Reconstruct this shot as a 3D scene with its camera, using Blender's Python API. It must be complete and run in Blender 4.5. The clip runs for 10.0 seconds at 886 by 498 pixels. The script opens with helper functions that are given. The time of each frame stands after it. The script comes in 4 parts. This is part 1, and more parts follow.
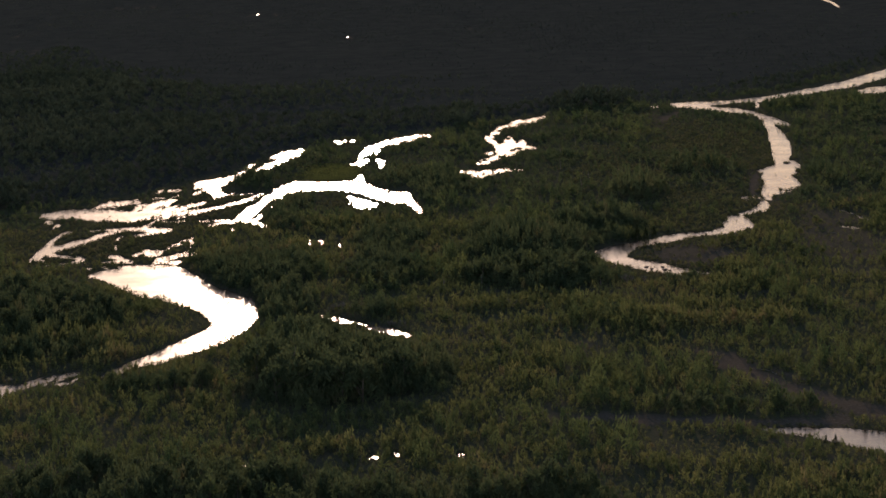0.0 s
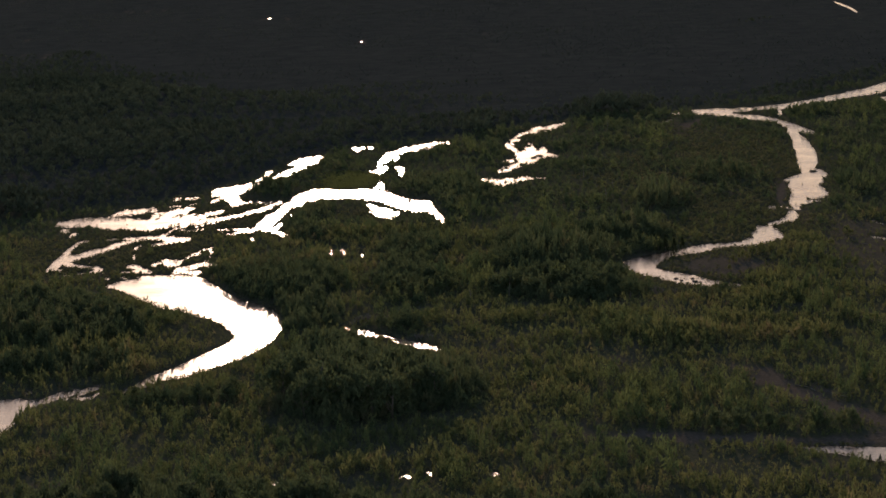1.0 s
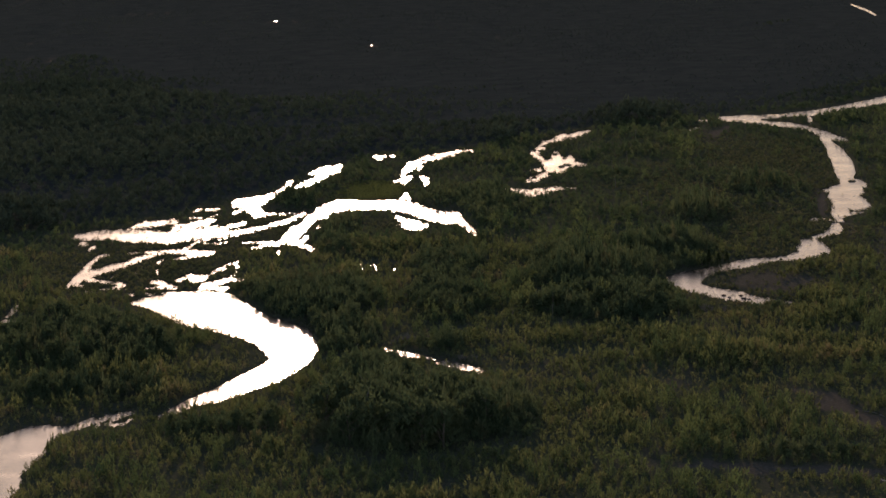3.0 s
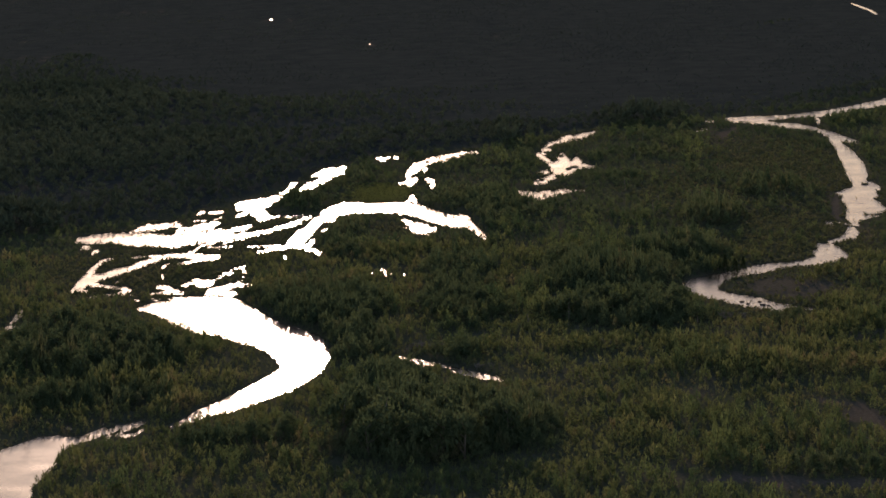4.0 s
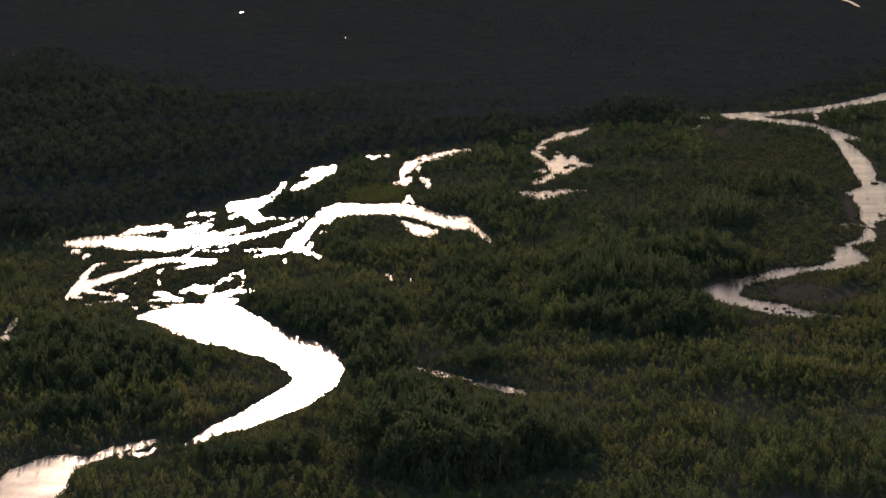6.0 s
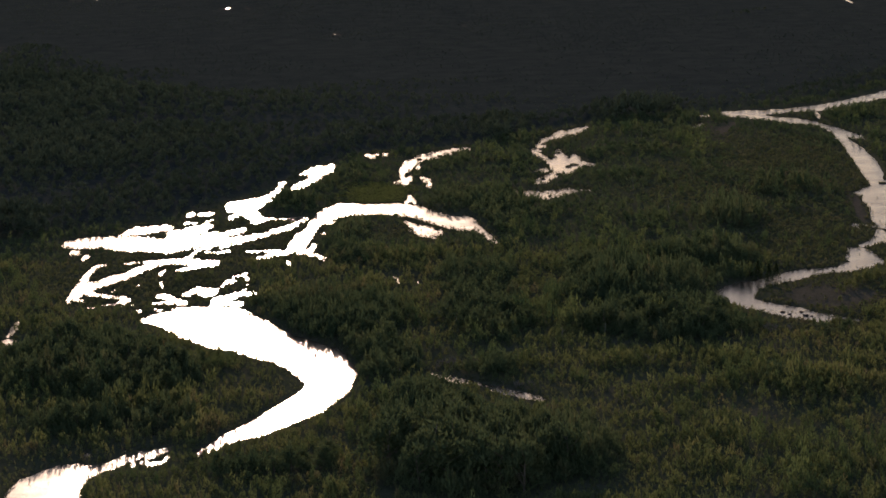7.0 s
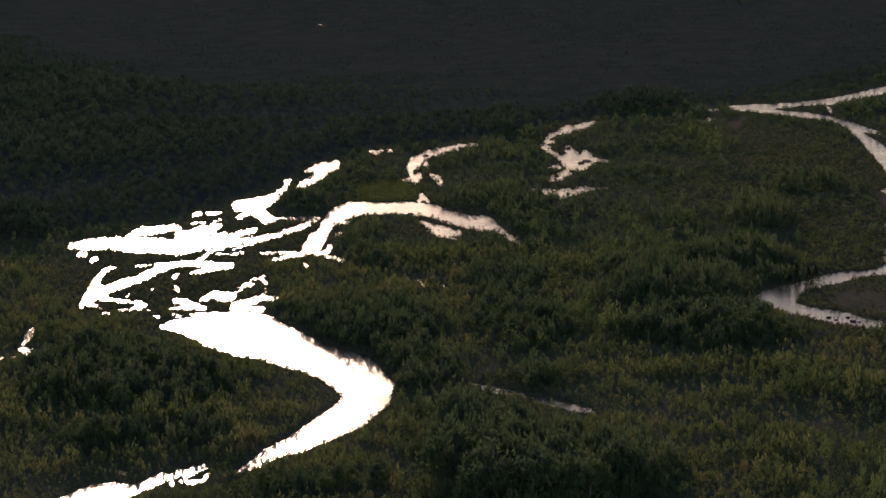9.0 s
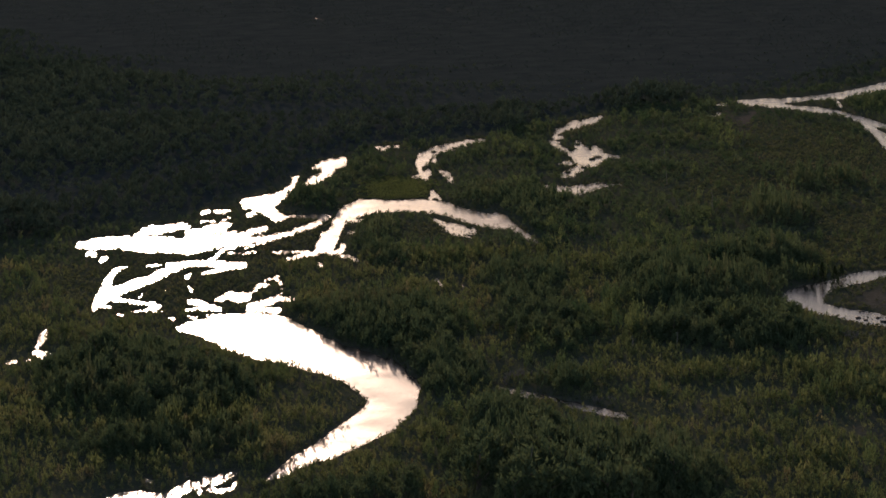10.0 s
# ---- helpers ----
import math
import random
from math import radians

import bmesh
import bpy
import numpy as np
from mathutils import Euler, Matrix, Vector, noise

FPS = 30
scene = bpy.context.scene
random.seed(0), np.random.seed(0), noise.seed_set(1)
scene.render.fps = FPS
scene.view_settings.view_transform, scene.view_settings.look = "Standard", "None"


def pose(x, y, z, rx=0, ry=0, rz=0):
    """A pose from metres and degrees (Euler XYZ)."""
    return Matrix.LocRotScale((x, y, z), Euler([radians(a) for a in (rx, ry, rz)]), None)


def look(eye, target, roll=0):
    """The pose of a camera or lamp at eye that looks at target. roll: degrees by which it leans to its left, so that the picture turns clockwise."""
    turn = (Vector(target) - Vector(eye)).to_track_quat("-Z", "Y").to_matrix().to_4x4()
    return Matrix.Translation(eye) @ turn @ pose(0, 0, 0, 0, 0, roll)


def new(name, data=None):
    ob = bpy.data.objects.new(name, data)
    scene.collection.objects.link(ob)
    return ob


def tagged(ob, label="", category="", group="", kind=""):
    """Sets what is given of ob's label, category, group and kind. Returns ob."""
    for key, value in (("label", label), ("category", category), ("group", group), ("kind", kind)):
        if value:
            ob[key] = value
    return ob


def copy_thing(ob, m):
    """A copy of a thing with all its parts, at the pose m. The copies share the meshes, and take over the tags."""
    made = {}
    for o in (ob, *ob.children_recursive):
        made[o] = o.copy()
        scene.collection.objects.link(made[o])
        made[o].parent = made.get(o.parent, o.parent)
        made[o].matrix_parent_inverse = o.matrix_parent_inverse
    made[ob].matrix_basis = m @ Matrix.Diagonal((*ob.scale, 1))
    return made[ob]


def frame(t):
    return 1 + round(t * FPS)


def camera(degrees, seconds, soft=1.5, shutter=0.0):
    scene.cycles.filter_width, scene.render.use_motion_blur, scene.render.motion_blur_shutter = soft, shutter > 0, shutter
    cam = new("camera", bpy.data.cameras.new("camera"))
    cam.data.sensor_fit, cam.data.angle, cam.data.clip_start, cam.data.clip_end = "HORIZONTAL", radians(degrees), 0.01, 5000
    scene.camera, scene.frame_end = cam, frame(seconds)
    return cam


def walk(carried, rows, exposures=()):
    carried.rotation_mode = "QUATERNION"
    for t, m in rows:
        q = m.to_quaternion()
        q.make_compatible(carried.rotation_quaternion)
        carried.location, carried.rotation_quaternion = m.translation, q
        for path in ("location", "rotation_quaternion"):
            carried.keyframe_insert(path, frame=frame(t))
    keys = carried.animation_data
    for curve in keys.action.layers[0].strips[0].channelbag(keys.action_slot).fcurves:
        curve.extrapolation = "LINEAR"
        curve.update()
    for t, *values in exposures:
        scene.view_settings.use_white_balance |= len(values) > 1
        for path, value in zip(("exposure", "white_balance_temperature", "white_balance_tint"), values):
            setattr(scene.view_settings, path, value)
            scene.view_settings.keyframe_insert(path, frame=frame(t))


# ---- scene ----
import itertools

# ---------------------------------------------------------------- camera
cam = camera(15.204, 10.0, soft=1.6)
PATH = [
    (0.0, look((-0.27, -0.24, 201.04), (-17.74, 989.23, 57.35), -2.174)),
    (0.5, look((-5.12, 12.10, 201.05), (-22.84, 1001.62, 57.81), -2.090)),
    (1.0, look((-10.02, 24.39, 201.06), (-27.99, 1013.96, 58.14), -2.060)),
    (1.5, look((-15.04, 36.62, 201.06), (-33.32, 1026.24, 58.48), -2.053)),
    (2.0, look((-20.24, 48.80, 201.04), (-37.84, 1038.43, 58.47), -1.997)),
    (2.5, look((-25.64, 60.94, 201.03), (-41.14, 1050.56, 58.14), -2.009)),
    (4.0, look((-42.47, 97.16, 200.93), (-50.74, 1086.65, 56.59), -1.939)),
    (4.5, look((-48.36, 109.11, 200.91), (-52.61, 1098.49, 55.65), -1.883)),
    (5.0, look((-54.58, 120.89, 200.89), (-54.55, 1110.14, 54.66), -1.899)),
    (5.5, look((-61.10, 132.50, 200.86), (-56.63, 1121.60, 53.69), -1.908)),
    (7.0, look((-81.55, 166.83, 200.65), (-63.88, 1155.36, 50.62), -1.833)),
    (7.5, look((-88.60, 178.21, 200.62), (-66.75, 1166.51, 49.68), -1.825)),
    (8.0, look((-95.79, 189.55, 200.59), (-69.72, 1177.58, 48.55), -1.848)),
    (8.5, look((-103.07, 200.88, 200.56), (-72.86, 1188.63, 47.45), -1.845)),
    (9.0, look((-110.41, 212.21, 200.52), (-76.26, 1199.62, 46.06), -1.742)),
    (9.5, look((-117.81, 223.53, 200.48), (-79.88, 1210.59, 44.68), -1.707)),
    (10.0, look((-125.25, 234.84, 200.45), (-83.65, 1221.52, 43.20), -1.800)),
]
walk(cam, PATH, exposures=[
    (0.0, 0.64, 6740.0, 33.0), (2.6, 0.65, 6700.0, 33.0), (4.2, 0.80, 6680.0, 32.0), (5.6, 0.70, 6640.0, 31.0), (10.0, 0.68, 6560.0, 30.0)])

# ---------------------------------------------------------------- light
SUN_AZ, SUN_EL = radians(-2.7), radians(9.3)
world = bpy.data.worlds.new("evening_sky")
scene.world = world
world.use_nodes = True
wn = world.node_tree
sky = wn.nodes.new("ShaderNodeTexSky")
sky.sky_type = "NISHITA"
sky.sun_disc = False
sky.sun_elevation, sky.sun_rotation = SUN_EL, SUN_AZ
sky.altitude, sky.air_density, sky.dust_density, sky.ozone_density = 100, 1.0, 0.3, 1.0
wn.links.new(sky.outputs["Color"], wn.nodes["Background"].inputs["Color"])
wn.nodes["Background"].inputs["Strength"].default_value = 0.075
sun_data = bpy.data.lights.new("sun", "SUN")
sun_data.energy, sun_data.angle, sun_data.color = 2.2, radians(0.53), (1.0, 0.78, 0.52)
sun = new("sun", sun_data)
sun_way = Vector((math.sin(SUN_AZ) * math.cos(SUN_EL), math.cos(SUN_AZ) * math.cos(SUN_EL), math.sin(SUN_EL)))
sun.matrix_world = look(sun_way * 3000, (0, 0, 0))


# ---------------------------------------------------------------- noise in the plan
def lattice(ix, iy, seed):
    n = (ix.astype(np.int64) * 374761393 + iy.astype(np.int64) * 668265263 + seed * 1442695041) & 0xFFFFFFFF
    n = ((n ^ (n >> 13)) * 1274126177) & 0xFFFFFFFF
    n = ((n ^ (n >> 16)) * 2246822519) & 0xFFFFFFFF
    return ((n ^ (n >> 15)) & 0xFFFF) / 32767.5 - 1.0


def smooth_noise(x, y, seed=0):
    ix, iy = np.floor(x), np.floor(y)
    fx, fy = x - ix, y - iy
    fx, fy = fx * fx * (3 - 2 * fx), fy * fy * (3 - 2 * fy)
    a, b = lattice(ix, iy, seed), lattice(ix + 1, iy, seed)
    c, d = lattice(ix, iy + 1, seed), lattice(ix + 1, iy + 1, seed)
    return (a + (b - a) * fx) * (1 - fy) + (c + (d - c) * fx) * fy


def fbm(x, y, size, octaves=3, seed=0):
    total, amp = 0.0, 1.0
    for k in range(octaves):
        total = total + amp * smooth_noise(x / size + 17.3 * k, y / size - 9.1 * k, seed + k)
        size, amp = size / 2.1, amp * 0.5
    return total / 1.6


# ---------------------------------------------------------------- river plan
# Open water as courses of (east, north, half width); the low view stretches every course northwards.
COURSES, BAR_COURSES = [], []


def channel(*rows):
    COURSES.append(np.array(rows))


def bar(*rows):
    BAR_COURSES.append(np.array(rows))


# shallows
channel((-214.3, 1536, 1.03), (-205.2, 1540, 2.06), (-196.0, 1537, 2.32), (-184.8, 1529, 2.56), (-171.6, 1524, 2.29), (-159.8, 1534, 2.31), (-149.3, 1547, 1.55), (-140.8, 1562, 1.04))
channel((-192.5, 1557, 1.04), (-188.0, 1572, 1.32), (-179.0, 1573, 1.05), (-171.9, 1580, 0.53))
channel((-171.7, 1552, 1.30), (-164.6, 1560, 1.57), (-158.2, 1570, 1.57), (-155.3, 1580, 0.53))
channel((-209.4, 1515, 0.64), (-206.4, 1511, 0.51))
channel((-203.0, 1497, 0.75), (-201.9, 1501, 0.75))
channel((-167.7, 1613, 0.67), (-165.1, 1616, 0.81))
channel((-162.4, 1614, 0.54), (-158.2, 1615, 0.67), (-154.5, 1616, 0.27))
channel((-167.2, 1588, 0.40), (-162.7, 1589, 0.53))
channel((-158.0, 1590, 0.27), (-155.8, 1596, 0.27))
# braids
channel((-170.2, 1509, 0.76), (-157.5, 1523, 1.02), (-144.3, 1533, 1.02), (-132.3, 1545, 1.03), (-125.5, 1559, 1.04), (-120.4, 1569, 1.31), (-115.7, 1588, 1.06))
channel((-128.6, 1591, 0.40), (-122.3, 1591, 0.66), (-116.6, 1590, 0.80))
channel((-164.1, 1480, 0.74), (-161.0, 1486, 0.99), (-159.1, 1498, 0.75), (-156.4, 1510, 0.63), (-151.5, 1521, 0.51))
channel((-154.9, 1502, 0.38), (-148.7, 1499, 0.38), (-144.0, 1503, 0.25))
channel((-148.7, 1512, 0.38), (-143.5, 1523, 0.64), (-138.3, 1531, 0.51))
channel((-137.6, 1498, 0.38), (-131.6, 1499, 0.38), (-124.1, 1499, 0.50))
# hook
channel((-184.6, 1478, 0.49), (-177.3, 1481, 0.62), (-164.9, 1480, 0.99), (-154.5, 1474, 1.11), (-148.1, 1471, 0.98))
channel((-168.7, 1481, 0.74), (-173.6, 1473, 1.23), (-178.9, 1461, 1.47), (-183.0, 1447, 1.45), (-189.0, 1432, 0.96), (-195.0, 1422, 1.91), (-198.4, 1412, 2.60), (-199.5, 1398, 1.64), (-199.6, 1389, 0.70))
channel((-198.5, 1427, 1.91), (-198.0, 1453, 1.22), (-196.5, 1472, 0.99), (-192.5, 1478, 0.37))
channel((-191.5, 1437, 0.36), (-187.7, 1446, 0.48), (-182.8, 1452, 0.73))
channel((-194.4, 1408, 0.71), (-189.0, 1402, 0.47), (-182.5, 1396, 0.58), (-178.9, 1395, 0.47))
channel((-197.3, 1393, 0.70), (-193.1, 1387, 0.35), (-189.0, 1382, 0.23))
channel((-191.4, 1376, 0.35), (-188.8, 1374, 0.35))
channel((-181.6, 1383, 0.35), (-179.1, 1386, 0.93), (-177.3, 1389, 0.93))
channel((-186.7, 1381, 0.19), (-174.7, 1377, 0.23))
channel((-163.2, 1457, 0.37), (-157.1, 1463, 0.49), (-148.5, 1468, 0.49))
# islet pools
channel((-169.1, 1450, 0.61), (-168.3, 1457, 0.49))
channel((-167.6, 1424, 0.71), (-166.5, 1417, 0.71))
channel((-184.9, 1409, 0.35), (-184.1, 1416, 0.36))
channel((-176.8, 1421, 0.24), (-176.1, 1423, 0.24))
channel((-173.9, 1364, 0.34), (-171.1, 1363, 0.34))
channel((-166.1, 1365, 0.34), (-163.1, 1363, 0.46))
channel((-167.1, 1397, 0.58), (-163.4, 1393, 0.70), (-157.9, 1381, 0.69))
channel((-167.8, 1378, 0.23), (-161.7, 1381, 0.58), (-155.2, 1378, 0.46))
channel((-160.9, 1366, 0.34), (-154.7, 1363, 0.91))
# bend pool
channel((-157.2, 1397, 0.47), (-154.7, 1402, 0.94), (-152.9, 1408, 1.18), (-149.6, 1400, 1.64), (-146.1, 1400, 1.40))
channel((-145.4, 1383, 0.69), (-139.5, 1388, 1.16), (-135.3, 1396, 1.40), (-131.2, 1394, 0.93), (-129.2, 1392, 0.23))
channel((-144.8, 1409, 0.71), (-143.1, 1420, 0.95), (-140.6, 1424, 1.19), (-138.6, 1435, 0.96), (-135.5, 1441, 0.72))
channel((-135.8, 1436, 0.72), (-134.0, 1425, 0.71), (-134.2, 1409, 0.94))
channel((-145.9, 1376, 0.69), (-135.1, 1371, 0.91))
# main bend
channel((-170.3, 1343, 0.45), (-166.7, 1345, 1.57), (-160.5, 1344, 2.92), (-151.3, 1336, 5.58), (-142.6, 1326, 6.86), (-134.1, 1317, 6.81), (-124.8, 1295, 5.61), (-115.7, 1274, 4.88), (-107.6, 1253, 5.84), (-101.6, 1234, 7.18), (-102.9, 1206, 4.41), (-107.5, 1186, 2.96), (-112.4, 1173, 2.15), (-117.3, 1161, 1.93), (-121.0, 1148, 1.53), (-124.2, 1138, 0.76))
channel((-138.0, 1108, 0.47), (-134.6, 1117, 0.96), (-130.1, 1129, 1.46), (-124.1, 1141, 1.97), (-117.7, 1157, 2.49), (-110.2, 1176, 3.05), (-103.3, 1197, 3.46))
channel((-137.2, 1110, 0.31), (-133.6, 1118, 0.93), (-127.3, 1134, 1.73), (-119.4, 1144, 1.90), (-112.8, 1156, 2.09), (-103.2, 1182, 3.30), (-96.4, 1210, 3.39))
channel((-99.1, 1251, 2.57), (-94.5, 1230, 2.71), (-95.7, 1210, 2.48))
# slough
channel((-151.5, 1640, 0.55), (-144.8, 1645, 1.10), (-135.9, 1656, 1.11))
channel((-150.4, 1625, 0.81), (-140.7, 1627, 1.36), (-136.1, 1638, 1.37))
channel((-148.3, 1602, 0.80), (-143.8, 1613, 1.08), (-137.9, 1605, 1.88), (-134.3, 1592, 0.80), (-131.3, 1592, 0.53))
channel((-129.2, 1591, 0.40), (-125.0, 1592, 0.53))
channel((-129.4, 1690, 0.56), (-128.6, 1701, 1.14), (-127.3, 1712, 0.43))
channel((-124.5, 1684, 0.56), (-121.6, 1697, 1.13), (-117.5, 1710, 1.14), (-114.4, 1728, 2.02), (-110.0, 1751, 2.05), (-105.8, 1767, 1.18))
channel((-119.1, 1746, 0.44), (-114.7, 1757, 0.88), (-110.6, 1763, 0.88))
channel((-88.5, 1805, 0.60), (-86.1, 1805, 0.90), (-83.5, 1809, 0.60))
channel((-80.3, 1811, 0.30), (-78.8, 1811, 0.30))
channel((-128.1, 1709, 0.51), (-129.8, 1681, 1.00), (-133.9, 1655, 1.48), (-141.0, 1634, 1.94), (-150.2, 1645, 0.73))
channel((-120.4, 1743, 0.39), (-112.8, 1747, 0.79), (-106.7, 1756, 1.84), (-113.7, 1724, 1.29), (-119.5, 1701, 1.02), (-124.6, 1683, 0.50))
channel((-146.2, 1625, 1.21), (-139.4, 1615, 2.16), (-136.8, 1596, 1.89), (-133.3, 1589, 0.71))
channel((-131.6, 1593, 0.35), (-124.6, 1593, 0.47), (-117.6, 1585, 0.82), (-113.3, 1594, 0.47))
# upper pond
channel((-132.3, 1483, 0.49), (-126.1, 1490, 0.75), (-121.3, 1493, 1.00), (-118.1, 1510, 2.77), (-116.3, 1526, 3.05))
channel((-116.8, 1513, 3.03), (-114.6, 1533, 2.81), (-112.3, 1555, 2.33), (-110.3, 1580, 2.37), (-106.7, 1598, 2.93), (-100.6, 1611, 3.22), (-93.5, 1613, 2.42), (-85.9, 1613, 2.15), (-75.1, 1610, 2.68), (-66.2, 1598, 2.66), (-57.8, 1575, 2.62), (-49.6, 1558, 2.85), (-43.3, 1550, 2.06), (-39.0, 1524, 1.27), (-36.3, 1505, 1.00))
channel((-46.5, 1575, 1.31), (-42.7, 1568, 0.78))
channel((-105.5, 1575, 0.53), (-99.6, 1578, 0.26))
channel((-116.3, 1493, 0.50), (-111.0, 1496, 0.75), (-110.3, 1510, 1.01))
channel((-112.4, 1485, 0.37), (-108.7, 1481, 0.62), (-106.0, 1473, 0.98))
channel((-106.3, 1460, 0.36), (-105.4, 1458, 0.24))
channel((-119.9, 1468, 0.73), (-118.9, 1459, 0.49))
channel((-107.5, 1543, 0.39), (-105.0, 1544, 0.39))
# pond bay
channel((-72.0, 1569, 0.78), (-68.1, 1549, 1.55), (-63.2, 1538, 2.05), (-58.2, 1533, 1.28))
channel((-71.0, 1543, 0.51), (-64.4, 1527, 0.76), (-59.1, 1518, 0.38))
channel((-71.3, 1628, 0.54), (-69.3, 1645, 1.10), (-67.3, 1629, 0.81))
# north pond
channel((-75.5, 1698, 0.42), (-70.8, 1702, 1.42), (-68.5, 1713, 0.86))
channel((-71.7, 1716, 0.86), (-71.7, 1747, 1.17), (-68.5, 1759, 2.05), (-65.1, 1778, 1.19), (-59.1, 1792, 1.20), (-47.9, 1810, 0.91), (-39.0, 1823, 0.61), (-36.5, 1822, 0.30))
channel((-64.9, 1786, 0.60), (-56.9, 1802, 0.60), (-51.0, 1813, 0.45))
channel((-62.6, 1716, 0.57), (-60.6, 1704, 1.42), (-59.9, 1683, 0.70))
channel((-64.4, 1748, 0.87), (-63.4, 1755, 0.59))
# cove
channel((-5.8, 1798, 0.81), (-3.0, 1778, 1.07), (-0.4, 1760, 1.06), (1.4, 1749, 1.31))
channel((-3.3, 1817, 0.55), (0.0, 1839, 0.83), (4.5, 1856, 0.84), (11.1, 1868, 1.42), (17.4, 1876, 1.42), (27.3, 1898, 0.58))
channel((-3.6, 1808, 0.82), (0.6, 1825, 0.55))
channel((6.3, 1792, 1.35), (6.0, 1767, 3.19), (1.4, 1737, 2.35), (6.5, 1732, 2.08), (13.3, 1765, 1.86))
channel((7.6, 1729, 1.30), (13.9, 1748, 1.05), (19.9, 1744, 0.21))
channel((-7.9, 1723, 0.39), (-3.2, 1724, 0.78))
channel((-10.3, 1685, 0.63), (-6.2, 1694, 1.27), (-2.6, 1706, 1.02), (1.2, 1715, 0.77))
channel((-22.7, 1657, 0.37), (-17.7, 1650, 0.49))
channel((-17.2, 1647, 0.74), (-13.4, 1642, 1.47), (-8.9, 1637, 1.71), (-3.5, 1643, 1.71), (1.9, 1649, 1.23), (7.0, 1651, 0.62), (13.8, 1648, 0.20))
channel((-11.3, 1622, 0.36), (-9.8, 1624, 0.48))
# left arm
channel((-159.7, 1107, 0.62), (-158.3, 1109, 0.46))
channel((-155.7, 1097, 0.61), (-155.3, 1102, 0.46))
channel((-156.6, 1119, 0.23), (-154.2, 1115, 0.47), (-152.2, 1111, 1.09), (-150.7, 1112, 1.24), (-148.3, 1116, 0.78), (-146.2, 1118, 0.39))
channel((-153.0, 1101, 0.61), (-150.3, 1098, 0.76), (-146.9, 1102, 0.61), (-146.0, 1108, 0.46))
channel((-160.9, 1147, 0.40), (-159.4, 1149, 0.32))
channel((-170.9, 1116, 0.19), (-168.2, 1111, 0.19))
channel((-159.7, 1118, 0.19), (-158.9, 1117, 0.16))
channel((-152.6, 1140, 0.13), (-145.4, 1140, 0.13))
channel((-205.2, 1112, 0.31), (-204.5, 1115, 0.23))
# creek
channel((-67.0, 1218, 0.40), (-63.1, 1211, 0.42), (-56.4, 1202, 0.43))
channel((-50.5, 1191, 0.41), (-44.4, 1183, 0.39), (-39.4, 1177, 0.30), (-33.5, 1170, 0.23))
channel((-78.1, 1231, 0.18), (-77.4, 1230, 0.18))
channel((-68.2, 1220, 0.38), (-61.1, 1212, 0.63), (-52.3, 1200, 0.50), (-43.7, 1188, 0.41), (-34.4, 1175, 0.30))
# scrub pools
channel((-83.2, 1425, 0.28), (-82.2, 1412, 0.28))
channel((-79.2, 1419, 0.42), (-77.7, 1424, 0.28), (-76.5, 1410, 0.42))
channel((-74.8, 1413, 0.21), (-74.1, 1407, 0.14))
channel((-69.6, 1414, 0.21), (-68.8, 1396, 0.35), (-68.1, 1387, 0.28))
# near pools
channel((-82.9, 959, 0.25), (-80.8, 959, 0.20))
channel((-78.6, 958, 0.41), (-76.7, 956, 0.65), (-74.8, 954, 0.41))
channel((-40.0, 962, 0.49), (-39.1, 961, 0.49))
channel((-33.8, 965, 0.33), (-32.7, 963, 0.41))
channel((-15.7, 961, 0.29), (-13.7, 960, 0.36))
channel((-10.3, 997, 0.34), (-6.5, 997, 0.34))
channel((-42.1, 960, 0.16), (-41.4, 959, 0.16))
# tarns
channel((-335.0, 2943, 0.33), (-331.6, 2934, 0.27))
channel((-328.2, 2926, 0.22), (-326.1, 2925, 0.17))
channel((-316.6, 2934, 0.27), (-313.0, 2932, 0.27))
channel((-301.9, 2941, 0.50), (-298.6, 2932, 0.33))
channel((-205.1, 2790, 0.21), (-197.6, 2799, 0.39))
channel((-184.9, 2800, 0.17), (-180.8, 2779, 0.21))
channel((-113.4, 2516, 0.15), (-111.2, 2525, 0.33), (-107.3, 2513, 0.17))
channel((-19.5, 2555, 0.31), (-17.3, 2554, 0.29))
channel((-383.1, 2651, 0.18), (-379.7, 2650, 0.18))
channel((-348.4, 2501, 0.17), (-343.7, 2504, 0.19))
channel((-346.7, 2476, 0.16), (-343.0, 2479, 0.15))
channel((-365.4, 2508, 0.15), (-361.8, 2506, 0.15))
channel((-452.9, 3092, 0.23), (-449.5, 3091, 0.19))
channel((270.4, 2763, 0.94), (272.4, 2729, 1.39), (275.2, 2696, 1.38), (275.2, 2658, 1.13))
# far river
channel((102.9, 1935, 1.00), (116.0, 1934, 1.66), (127.0, 1940, 1.00), (140.0, 1945, 0.83), (155.2, 1949, 1.34), (175.6, 1972, 1.19), (195.2, 2000, 1.38), (214.9, 2024, 2.09), (245.5, 2084, 2.15), (278.7, 2142, 2.22))
channel((113.8, 1925, 1.32), (130.1, 1900, 1.30), (139.1, 1890, 1.62), (145.1, 1876, 1.61), (149.3, 1850, 2.23), (153.6, 1834, 2.21), (159.3, 1814, 0.94))
channel((150.0, 1829, 2.52), (148.7, 1806, 3.11), (149.2, 1772, 3.96), (147.9, 1740, 4.79), (145.9, 1704, 4.40), (142.5, 1673, 3.46), (139.7, 1647, 1.99))
channel((138.9, 1638, 1.69), (144.1, 1634, 2.53), (146.6, 1631, 1.97))
